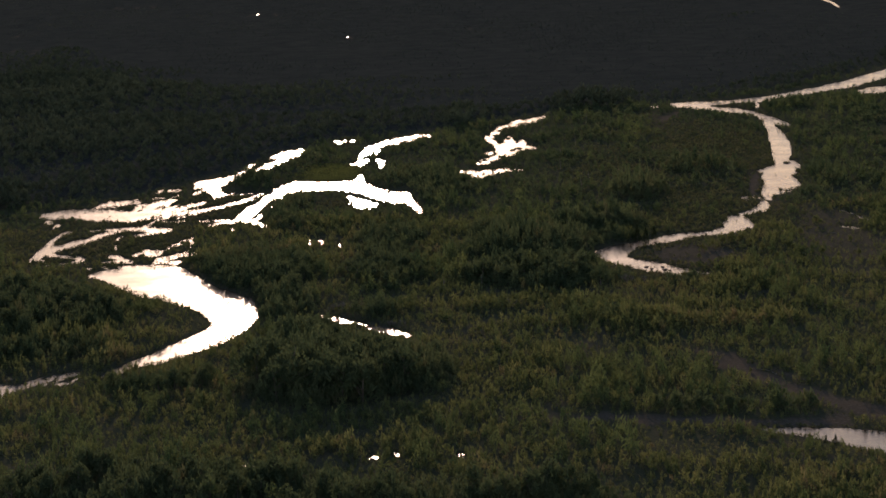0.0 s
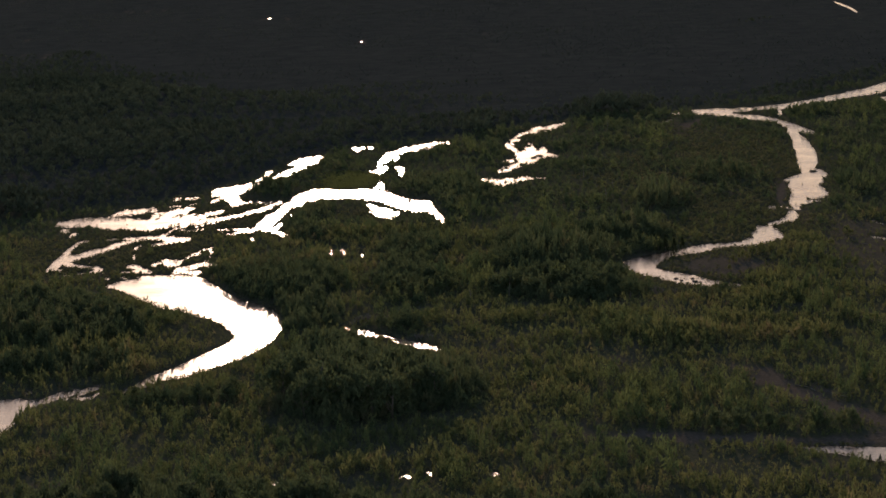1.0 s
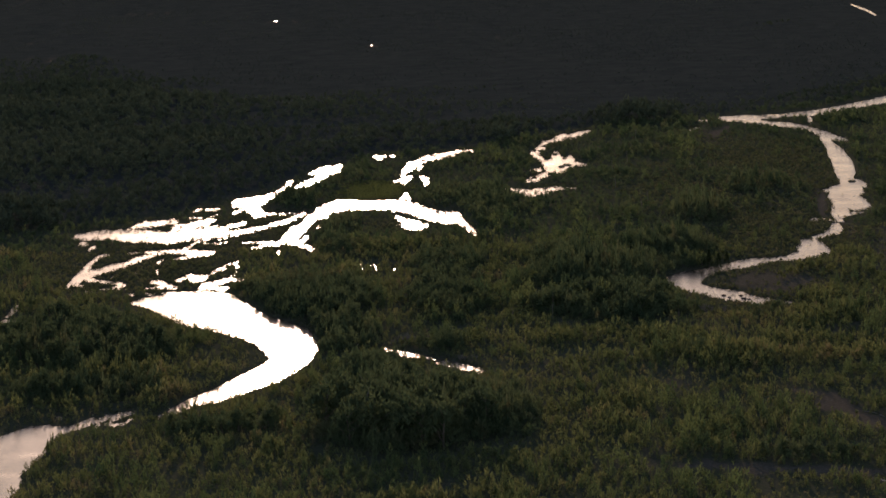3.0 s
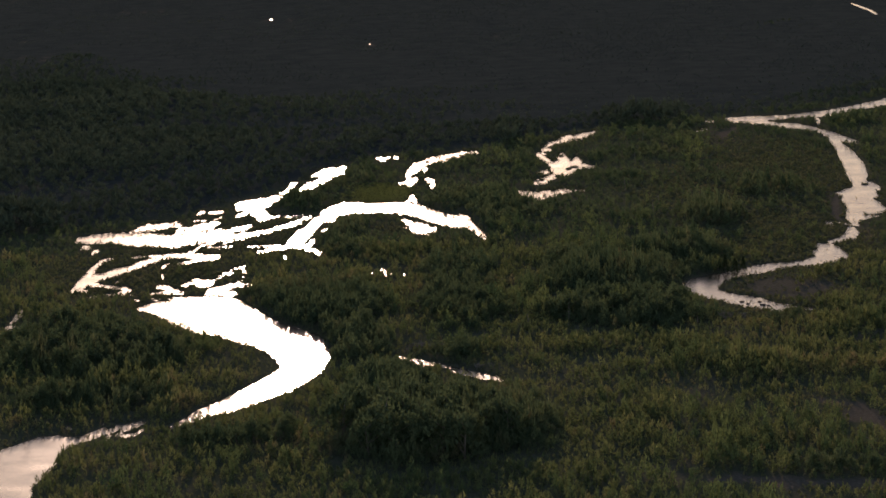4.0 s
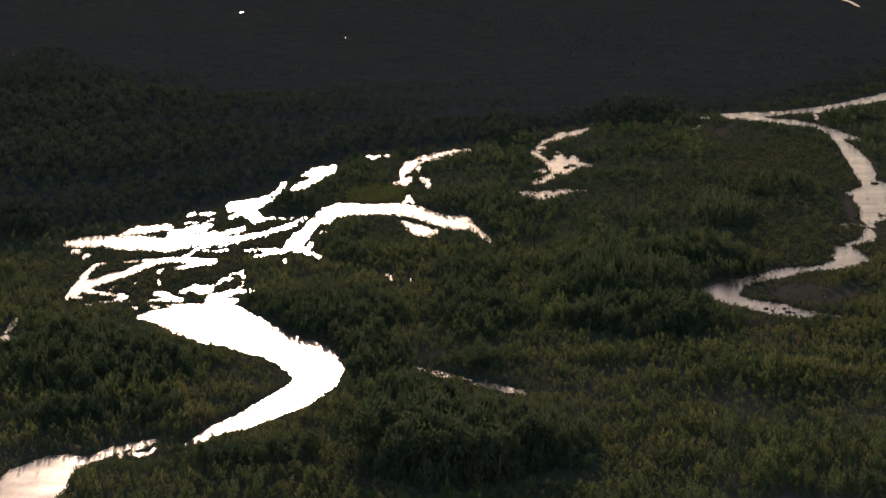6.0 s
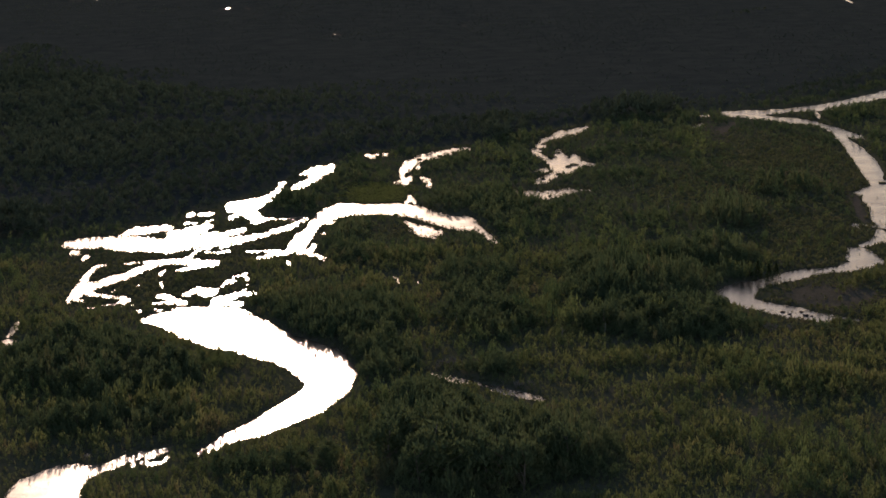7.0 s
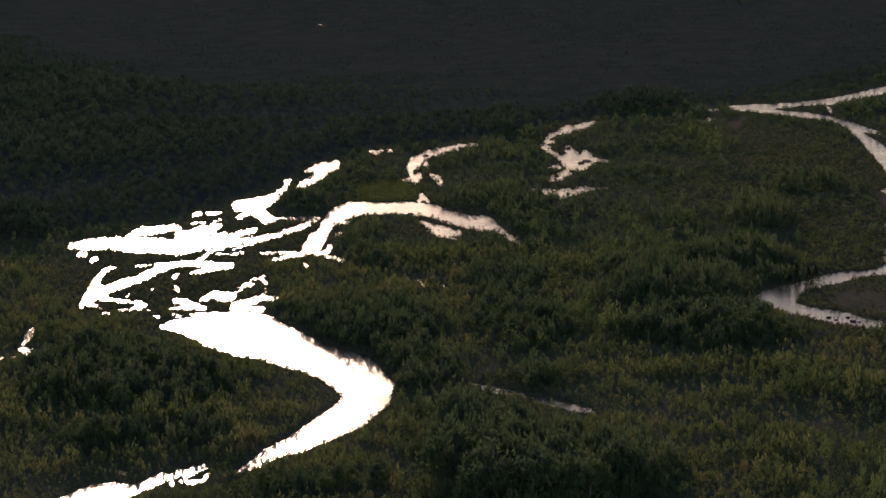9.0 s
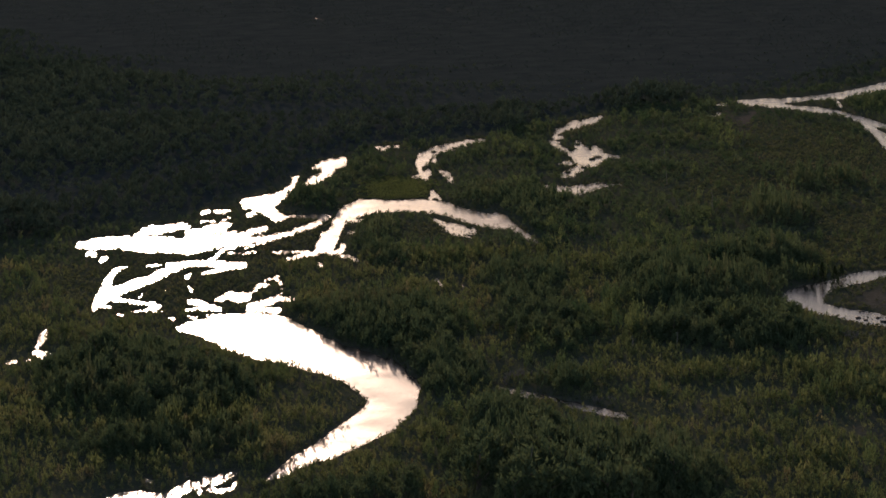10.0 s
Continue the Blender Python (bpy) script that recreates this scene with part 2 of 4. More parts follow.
channel((126.4, 1609, 0.55), (129.9, 1608, 1.38), (135.7, 1611, 2.50), (142.3, 1613, 2.78))
channel((129.6, 1572, 4.06), (134.9, 1571, 4.33), (139.0, 1565, 3.24))
channel((127.5, 1547, 2.93), (122.7, 1522, 1.84))
channel((127.5, 1526, 0.53), (135.9, 1532, 0.32))
channel((109.5, 1509, 0.39), (113.0, 1514, 1.04), (117.1, 1513, 0.39))
channel((118.5, 1509, 0.39), (123.8, 1507, 0.39))
channel((119.8, 1491, 1.80), (116.9, 1474, 1.52), (111.7, 1466, 1.01), (106.1, 1458, 0.75))
channel((100.6, 1445, 1.49), (106.7, 1439, 2.23), (107.2, 1425, 2.21))
channel((98.4, 1427, 1.72), (103.1, 1419, 2.20), (96.3, 1408, 1.46), (90.3, 1403, 0.97))
channel((91.0, 1403, 0.97), (84.9, 1401, 0.97), (74.9, 1395, 1.44), (64.9, 1385, 1.43), (57.2, 1374, 1.18), (50.8, 1362, 1.41), (45.7, 1352, 1.86), (39.5, 1352, 0.93))
channel((39.4, 1351, 0.93), (46.5, 1341, 1.62), (52.8, 1329, 1.37), (59.2, 1318, 1.59), (65.5, 1310, 1.36), (71.4, 1303, 0.67))
channel((70.8, 1305, 0.45), (77.0, 1296, 0.34), (85.3, 1287, 0.18))
channel((151.8, 1927, 0.99), (149.8, 1902, 0.65))
channel((39.0, 1355, 1.01), (42.8, 1353, 2.43), (48.1, 1358, 3.05), (55.6, 1374, 1.44), (62.5, 1383, 1.04))
channel((42.3, 1350, 2.22), (46.8, 1340, 2.61), (51.9, 1326, 1.78), (58.7, 1311, 1.57), (66.8, 1300, 1.36), (71.6, 1294, 0.58))
# seeps
channel((81.3, 1882, 0.32), (87.6, 1893, 0.65))
channel((90.1, 1930, 0.33), (94.4, 1932, 0.50))
channel((216.9, 1974, 1.02), (225.4, 1981, 1.71), (235.0, 1985, 2.05))
channel((151.2, 1459, 0.30), (155.7, 1443, 0.50), (158.8, 1427, 0.37))
channel((144.9, 1411, 0.24), (153.4, 1400, 0.24))
# right pool
channel((75.9, 985, 0.17), (80.2, 980, 0.86), (86.4, 978, 1.37), (92.7, 973, 1.87), (100.4, 967, 2.87), (108.0, 960, 3.53), (118.4, 951, 4.17), (123.7, 942, 3.31))
# side pool
channel((-214.1, 1350, 0.48), (-214.3, 1334, 1.53), (-214.7, 1321, 0.94))
channel((-214.8, 1310, 0.93), (-211.5, 1304, 1.30), (-209.1, 1302, 0.56))
channel((-215.2, 1298, 0.37), (-218.2, 1297, 0.55))
channel((-219.6, 1295, 0.28), (-222.7, 1293, 0.28))
# silt bars
bar((68.7, 1087, 0.94), (76.3, 1092, 2.84), (81.8, 1068, 2.60), (90.9, 1046, 1.82), (98.1, 1027, 1.97), (105.2, 1011, 2.30), (115.5, 995, 2.26))
bar((19.3, 1003, 0.35), (28.1, 1007, 0.87), (43.4, 999, 1.22), (68.9, 993, 1.38), (85.6, 988, 1.38), (102.8, 989, 1.55))
bar((64.5, 1114, 0.39), (77.3, 1106, 0.77))
bar((81.6, 1088, 0.38), (90.9, 1066, 0.56), (95.2, 1053, 0.37))
bar((129.3, 1617, 1.11), (121.7, 1575, 1.36), (117.1, 1533, 1.59), (118.4, 1501, 0.78))
bar((103.2, 1884, 0.97), (91.9, 1852, 1.59))
# left pool
channel((-179.9, 1056, 3.33), (-176.4, 1076, 4.75), (-171.1, 1088, 2.74), (-162.8, 1094, 0.86))
channel((-180.3, 1038, 4.90), (-175.0, 1048, 5.28), (-175.5, 1025, 4.84))
channel((-162.7, 1093, 0.52), (-157.8, 1103, 0.52), (-151.6, 1111, 0.52))
channel((-183.8, 1011, 4.77), (-173.8, 1006, 5.53))
channel((-183.1, 1061, 5.27), (-178.4, 1067, 6.01), (-174.1, 1072, 4.97), (-169.8, 1082, 3.22), (-167.7, 1091, 1.62))
channel((-169.7, 1059, 2.45), (-171.2, 1038, 2.06), (-174.7, 1027, 2.04))
channel((-167.0, 1092, 0.90), (-162.4, 1099, 1.09), (-157.7, 1105, 1.09), (-153.2, 1113, 0.92))

# Foot of the far terrace, as (east, north).
TERRACE_X = [-600, -237, -174, -131, -103, -87, -37, 7, 40, 100, 142, 180, 220, 251, 400]
TERRACE_Y = [1520, 1555, 1596, 1690, 1772, 1808, 1830, 1884, 1920, 1948, 1976, 2016, 2076, 2132, 2400]
# Tall stands: east, north, half width, half depth, height of the trees.
STANDS = [
    (10, 1374, 30, 46, 11), (3, 1408, 20, 34, 7), (-55, 1084, 30, 49, 13), (-165, 1220, 23, 39, 8),
    (-99, 1324, 24, 72, 8), (62, 1539, 13, 27, 9), (102, 1627, 16, 25, 8), (-121, 1624, 12, 20, 9),
    (-97, 1722, 14, 34, 4), (-98, 1510, 12, 56, 6), (156, 1572, 10, 37, 6), (127, 1438, 4, 22, 5),
]
STANDS += [
    (87, 1011, 12, 9, 5), (62, 1013, 20, 9, 5), (-69, 1129, 13, 57, 11), (-45, 1414, 15, 33, 7),
    (-47, 1332, 18, 69, 6), (3, 1383, 21, 35, 8), (8, 1294, 22, 29, 8), (19, 1286, 27, 36, 8),
    (-36, 1610, 30, 50, 5),
]
STANDS += [
    (38, 1436, 22, 22, 11), (-50, 1216, 9, 9, 8), (-82, 1245, 12, 30, 8), (69, 1264, 7, 7, 5), (43, 1180, 14, 10, 4), (113, 1593, 4, 6, 5), (-160, 1436, 6, 10, 4), (-184, 1252, 26, 44, 9), (-168, 1150, 28, 15, 7), (-112, 1078, 20, 16, 6),
    (-105, 920, 55, 28, 8), (-20, 890, 50, 16, 8),
]
# Clumps tall enough to screen the water behind them: east, north, half width, half depth.
SCREENS = [(-121, 1624, 10, 18)]
# Bars of silt and gravel, almost bare: east, north, half width, half depth, how bare.
BARS = [
    (80, 1340, 18, 32, 0.8), (141, 1374, 19, 90, 0.6), (124, 1541, 5, 122, 0.6), (89, 1855, 6, 59, 0.5),
]
MEADOWS = [
    (-84, 1650, 16, 36, 1.0), (112, 1700, 34, 130, 0.95), (95, 1480, 30, 80, 0.9), (62, 1620, 26, 80, 0.7), (-132, 1535, 26, 42, 1.0),
    (-168, 1430, 26, 34, 0.95), (-70, 1530, 14, 26, 0.8), (85, 1336, 26, 44, 0.85), (58, 1284, 30, 20, 0.8), (-112, 1218, 6, 20, 0.95),
]

# Low grassy islets between the braids: east, north, half width, half depth.
ISLETS = [(-176, 1432, 34, 62), (-150, 1520, 42, 46), (-128, 1500, 16, 30)]

# Small pools half grown over: east, north, half width, half depth, how far.
OVERGROWN = [(-71, 1397, 9, 26, 0.1), (-7, 992, 7, 18, 0.2), (113, 1513, 9, 24, 0.0), (-45, 1512, 9, 34, 0.1), (-4, 1645, 22, 30, 0.0), (-138, 1405, 14, 40, 0.0), (-154, 1104, 12, 16, 0.1), (-215, 1310, 9, 30, 0.0), (-65, 1533, 10, 24, 0.0)]


X0, X1, DX, Y0, Y1, DY = -460.0, 340.0, 0.5, 850.0, 3100.0, 1.0
NX, NY = int((X1 - X0) / DX) + 1, int((Y1 - Y0) / DY) + 1


def stroke_field(courses, reach=45.0):
    """Metres inside (above zero) or outside the courses, on a raster of the plan."""
    field = np.full((NY, NX), -reach)
    for rows in courses:
        lie = 197.0 / (rows[:, 1].mean() - 60.0)
        segments = list(zip(rows, rows[1:]))
        for (ax, ay, ar), (bx, by, br) in segments:
            i0, i1 = (int(np.clip((v - X0) / DX, 0, NX)) for v in (min(ax, bx) - reach, max(ax, bx) + reach))
            j0, j1 = (int(np.clip((v - Y0) / DY, 0, NY)) for v in (min(ay, by) - reach / lie * 0.45, max(ay, by) + reach / lie * 0.45))
            if i1 <= i0 or j1 <= j0:
                continue
            x, y = (X0 + DX * np.arange(i0, i1))[None, :] - ax, ((Y0 + DY * np.arange(j0, j1))[:, None] - ay) * lie
            ex, ey = bx - ax, (by - ay) * lie
            f = np.clip((x * ex + y * ey) / (ex * ex + ey * ey + 1e-9), 0, 1)
            d = ar + (br - ar) * f - np.hypot(x - f * ex, y - f * ey)
            np.maximum(field[j0:j1, i0:i1], d, out=field[j0:j1, i0:i1])
    return field


def looked_up(field, x, y):
    u, v = np.clip((x - X0) / DX, 0, NX - 1.001), np.clip((y - Y0) / DY, 0, NY - 1.001)
    i, j = u.astype(int), v.astype(int)
    u, v = u - i, v - j
    return (field[j, i] * (1 - u) + field[j, i + 1] * u) * (1 - v) + (field[j + 1, i] * (1 - u) + field[j + 1, i + 1] * u) * v


def water_field():
    field = stroke_field(COURSES)
    near = np.nonzero((field > -6) & (field < 3))
    x, y, best = X0 + DX * near[1], Y0 + DY * near[0], field[near]
    # uneven banks, and reedy strips that lie along the flow in the shallows
    size = np.clip(best + 2.0, 0.4, 2.0) / 2.0
    best = best + size * (0.40 * fbm(x, y * 0.7, 2.2, 2, 9) + 0.40 * fbm(x, y * 0.35, 5.0, 3, 5))
    along, across = 0.30 * x + 0.95 * y, 0.95 * x - 0.30 * y
    strips = fbm(across / 1.5, along / 12.0, 1.0, 3, 31)
    shallow = np.exp(-((x + 170) / 42) ** 2 - ((y - 1550) / 34) ** 2)
    best = best + 1.3 * np.clip(shallow * 1.6, 0, 1) * np.clip(1.2 - np.abs(best), 0, 1) * fbm(x, y * 0.5, 1.5, 2, 34)
    best = np.where(shallow > 0.25, np.minimum(best, 1.5) + 0.35 * shallow - 3.6 * shallow * np.clip(strips - 0.14, 0, 1), best)
    pool = np.exp(-((x + 139) / 9) ** 2 - ((y - 1425) / 30) ** 2)
    best = best - pool * 2.5 * np.clip(fbm(x, y * 0.7, 3.2, 3, 77), 0, 1)
    ponds = np.clip((y - 1640) / 40, 0, 1) * np.clip((1900 - y) / 20, 0, 1) * (x < 60)
    best = best + ponds * (0.9 * fbm(x, y * 0.8, 3.2, 3, 91) + 0.25)
    for cx, cy, rx, ry, grown in OVERGROWN:
        patch = np.clip(1.3 - np.hypot((x - cx) / rx, (y - cy) / ry), 0, 1)
        best = best - patch * (grown + 1.2 * np.clip(fbm(x, y * 0.7, 2.4, 2, 93), 0, 1))
    field[near] = np.where((y > 2400) & (x < 200), np.minimum(best - 0.42, 0.06), best)
    return field


WATER_FIELD, BAR_FIELD = water_field(), stroke_field(BAR_COURSES, 20.0)


def water_depth(x, y):
    """Above zero inside the channels, in metres from the shore."""
    return looked_up(WATER_FIELD, x, y)


def inside(areas, x, y, blur=0.35):
    best, uneven = np.zeros(x.shape), 0.55 * fbm(x, y, 22.0, 3, 11)
    for cx, cy, rx, ry, *rest in areas:
        r = np.sqrt(((x - cx) / rx) ** 2 + ((y - cy) / ry) ** 2) + uneven
        best = np.maximum(best, np.clip((1 + blur - r) / (2 * blur), 0, 1) * (rest[0] if rest else 1.0))
    return best


def terrace(x, y):
    """Metres north of the terrace foot."""
    return y - np.interp(x, TERRACE_X, TERRACE_Y) + 6 * fbm(x, y, 40.0, 2, 21)


def on_bars(x, y):
    strokes = np.clip((looked_up(BAR_FIELD, x, y) + 1.4 * fbm(x, y * 0.4, 5.0, 3, 44)) / 1.4 + 0.5, 0, 1)
    return np.maximum(inside(BARS, x, y), strokes)


def bare(x, y, d):
    shore = np.exp(-np.clip(-d, 0, 99) / 0.7) * 0.7
    patches = np.clip(fbm(x, y * 0.55, 16.0, 3, 41) * 2.6 - 0.75, 0, 1) * np.where((x > 10) & (y < 1480), 0.5, 0.3) * (y > 850)
    return np.clip(np.maximum(np.maximum(on_bars(x, y), shore), patches * (y < 1900)), 0, 1)


def ground_height(x, y, d=None):
    d = water_depth(x, y) if d is None else d
    land = 0.25 + 0.75 * (1 - np.exp(-np.clip(-d, 0, 99) / 5)) + 0.25 * fbm(x, y, 18.0, 3, 3)
    land = np.maximum(land, 0.12) * np.clip(-d / 1.2, 0, 1)
    z = np.where(d > 0, -np.clip(d * 0.35, 0, 1.2), land)
    up = np.clip(terrace(x, y) / 40, 0, 1)
    return z + 1.5 * up * up * (3 - 2 * up) * np.clip((-d - 2) / 14, 0, 1)


# ---------------------------------------------------------------- materials
def material(name):
    m = bpy.data.materials.new(name)
    m.use_nodes = True
    return m, m.node_tree.nodes, m.node_tree.links, m.node_tree.nodes["Principled BSDF"]


def node(nodes, kind, **values):
    n = nodes.new(kind)
    for key, value in values.items():
        n.inputs[key].default_value = value
    return n


def ramp(nodes, *stops):
    r = nodes.new("ShaderNodeValToRGB")
    e = r.color_ramp.elements
    while len(e) < len(stops):
        e.new(0.5)
    for el, (at, col) in zip(e, stops):
        el.position, el.color = at, (*col, 1)
    return r


def mixed(nodes, links, fac, a, b):
    m = nodes.new("ShaderNodeMix")
    m.data_type = "RGBA"
    links.new(fac, m.inputs[0])
    links.new(a, m.inputs[6])
    links.new(b, m.inputs[7])
    return m.outputs[2]


def leaf_material(name, dark, light, through_share=0.4, brown=None):
    m, n, l, bsdf = material(name)
    tone = n.new("ShaderNodeAttribute")
    tone.attribute_name = "tone"
    geo = n.new("ShaderNodeNewGeometry")
    add = n.new("ShaderNodeMath")
    add.operation = "MULTIPLY_ADD"
    add.inputs[1].default_value, add.inputs[2].default_value = 0.08, 0.11
    l.new(geo.outputs["Random Per Island"], add.inputs[0])
    both = n.new("ShaderNodeMath")
    l.new(tone.outputs["Fac"], both.inputs[0])
    l.new(add.outputs[0], both.inputs[1])
    middle = [(a + b) / 2 for a, b in zip(dark, light)]
    stops = [(0.15, dark), (0.52, middle), (0.78, light)]
    r = ramp(n, *stops, *([(0.97, brown)] if brown else []))
    l.new(both.outputs[0], r.inputs[0])
    l.new(r.outputs[0], bsdf.inputs["Base Color"])
    bsdf.inputs["Roughness"].default_value = 0.8
    bsdf.inputs["Specular IOR Level"].default_value = 0.0
    trans = n.new("ShaderNodeBsdfTranslucent")
    warm = node(n, "ShaderNodeHueSaturation", Hue=0.49, Saturation=1.1, Value=1.1)
    l.new(r.outputs[0], warm.inputs["Color"])
    l.new(warm.outputs[0], trans.inputs["Color"])
    mix = n.new("ShaderNodeMixShader")
    mix.inputs[0].default_value = through_share
    l.new(bsdf.outputs[0], mix.inputs[1])
    l.new(trans.outputs[0], mix.inputs[2])
    l.new(mix.outputs[0], n["Material Output"].inputs["Surface"])
    return m


WILLOW = leaf_material("willow_leaves", (0.062, 0.097, 0.044), (0.160, 0.182, 0.078), 0.33, (0.172, 0.156, 0.084))
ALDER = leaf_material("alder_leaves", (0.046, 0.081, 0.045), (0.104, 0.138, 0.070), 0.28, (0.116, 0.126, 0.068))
POPLAR = leaf_material("poplar_leaves", (0.050, 0.090, 0.045), (0.122, 0.160, 0.069), 0.33)
# far woods: leaf colours paled and flattened to paint in distance haze
HAZY_TERRACE = leaf_material("hazy_terrace_leaves", (0.068, 0.092, 0.060), (0.112, 0.136, 0.084), 0.08)
# terrace shrubs: the grey tint is aerial haze put into the leaf colour
HAZY_UPLAND = leaf_material("hazy_upland_leaves", (0.050, 0.070, 0.061), (0.112, 0.135, 0.095), 0.12)
SEDGE = leaf_material("sedge_blades", (0.058, 0.082, 0.040), (0.135, 0.148, 0.076), 0.3, (0.18, 0.162, 0.098))
GRASS = leaf_material("meadow_blades", (0.090, 0.128, 0.046), (0.150, 0.188, 0.075), 0.5)
NEEDLE = leaf_material("spruce_needles", (0.020, 0.034, 0.016), (0.045, 0.066, 0.030), 0.2)


def bark_material():
    m, n, l, bsdf = material("bark")
    tex = node(n, "ShaderNodeTexNoise", Scale=6.0, Detail=4.0)
    r = ramp(n, (0.3, (0.07, 0.055, 0.04)), (0.7, (0.20, 0.17, 0.13)))
    l.new(tex.outputs["Fac"], r.inputs[0])
    l.new(r.outputs[0], bsdf.inputs["Base Color"])
    bsdf.inputs["Roughness"].default_value = 0.9
    return m


BARK = bark_material()


def ground_material():
    m, n, l, bsdf = material("flood_plain")
    pos = n.new("ShaderNodeNewGeometry")
    zone = n.new("ShaderNodeAttribute")
    zone.attribute_name = "bare"
    big = node(n, "ShaderNodeTexNoise", Scale=0.06, Detail=5.0, Roughness=0.6)
    small = node(n, "ShaderNodeTexNoise", Scale=0.9, Detail=5.0, Roughness=0.7)
    for t in (big, small):
        l.new(pos.outputs["Position"], t.inputs["Vector"])
    grass = ramp(n, (0.3, (0.046, 0.062, 0.036)), (0.5, (0.066, 0.078, 0.046)), (0.72, (0.098, 0.098, 0.064)))
    l.new(big.outputs["Fac"], grass.inputs[0])
    fine = ramp(n, (0.3, (0.040, 0.054, 0.032)), (0.75, (0.110, 0.112, 0.072)))
    l.new(small.outputs["Fac"], fine.inputs[0])
    half = n.new("ShaderNodeValue")
    half.outputs[0].default_value = 0.5
    green = mixed(n, l, half.outputs[0], grass.outputs[0], fine.outputs[0])
    upland = n.new("ShaderNodeAttribute")
    upland.attribute_name = "upland"
    # cool grey of the terrace ground also carries painted distance haze
    heath = ramp(n, (0.3, (0.034, 0.044, 0.041)), (0.7, (0.056, 0.067, 0.059)))
    l.new(big.outputs["Fac"], heath.inputs[0])
    green = mixed(n, l, upland.outputs["Fac"], green, heath.outputs[0])
    silt = ramp(n, (0.25, (0.072, 0.064, 0.048)), (0.55, (0.115, 0.102, 0.078)), (0.8, (0.21, 0.185, 0.145)))
    l.new(small.outputs["Fac"], silt.inputs[0])
    edge = n.new("ShaderNodeMath")
    edge.operation = "MULTIPLY_ADD"
    edge.inputs[1].default_value, edge.inputs[2].default_value = 1.2, -0.6
    l.new(small.outputs["Fac"], edge.inputs[0])
    sharp = n.new("ShaderNodeMath")
    sharp.use_clamp = True
    l.new(zone.outputs["Fac"], sharp.inputs[0])
    l.new(edge.outputs[0], sharp.inputs[1])
    l.new(mixed(n, l, sharp.outputs[0], green, silt.outputs[0]), bsdf.inputs["Base Color"])
    bsdf.inputs["Roughness"].default_value = 0.95
    bsdf.inputs["Specular IOR Level"].default_value = 0.0
    bump = node(n, "ShaderNodeBump", Strength=0.8, Distance=0.25)
    l.new(small.outputs["Fac"], bump.inputs["Height"])
    l.new(bump.outputs[0], bsdf.inputs["Normal"])
    return m


def water_material():
    m, n, l, bsdf = material("river_water")
    pos = n.new("ShaderNodeNewGeometry")
    bsdf.inputs["Base Color"].default_value = (0.018, 0.017, 0.012, 1)
    bsdf.inputs["IOR"].default_value = 1.333
    bsdf.inputs["Specular IOR Level"].default_value = 0.2
    calm = node(n, "ShaderNodeTexNoise", Scale=0.05, Detail=4.0, Roughness=0.6)
    l.new(pos.outputs["Position"], calm.inputs["Vector"])
    rough = n.new("ShaderNodeMapRange")
    rough.inputs["From Min"].default_value, rough.inputs["From Max"].default_value = 0.35, 0.7
    rough.inputs["To Min"].default_value, rough.inputs["To Max"].default_value = 0.19, 0.29
    l.new(calm.outputs["Fac"], rough.inputs["Value"])
    l.new(rough.outputs[0], bsdf.inputs["Roughness"])
    waves = node(n, "ShaderNodeTexNoise", Scale=1.8, Detail=4.0, Roughness=0.65)
    l.new(pos.outputs["Position"], waves.inputs["Vector"])
    bump = node(n, "ShaderNodeBump", Strength=0.45, Distance=0.06)
    l.new(waves.outputs["Fac"], bump.inputs["Height"])
    l.new(bump.outputs[0], bsdf.inputs["Normal"])
    return m


GROUND, WATER = ground_material(), water_material()


# ---------------------------------------------------------------- ground and water
def quads_mesh(name, verts, faces, mat, tone=None, attribute="tone", smooth=False, normals=None):
    me = bpy.data.meshes.new(name)
    me.vertices.add(len(verts))
    me.vertices.foreach_set("co", np.ascontiguousarray(verts, dtype=np.float32).ravel())
    me.loops.add(faces.size)
    me.loops.foreach_set("vertex_index", np.ascontiguousarray(faces, dtype=np.int32).ravel())
    me.polygons.add(len(faces))
    me.polygons.foreach_set("loop_start", np.arange(len(faces), dtype=np.int32) * faces.shape[1])
    if tone is not None:
        me.attributes.new(attribute, "FLOAT", "POINT").data.foreach_set("value", np.ascontiguousarray(tone, dtype=np.float32))
    if normals is not None:
        me.attributes.new("custom_normal", "FLOAT_VECTOR", "POINT").data.foreach_set("vector", np.ascontiguousarray(normals, dtype=np.float32).ravel())
    me.materials.append(mat)
    me.update(calc_edges=True)
    me.polygons.foreach_set("use_smooth", np.full(len(faces), smooth))
    return me


def spread(*parts):
    return np.unique(np.concatenate([np.arange(a, b, s, dtype=float) for a, b, s in parts]))


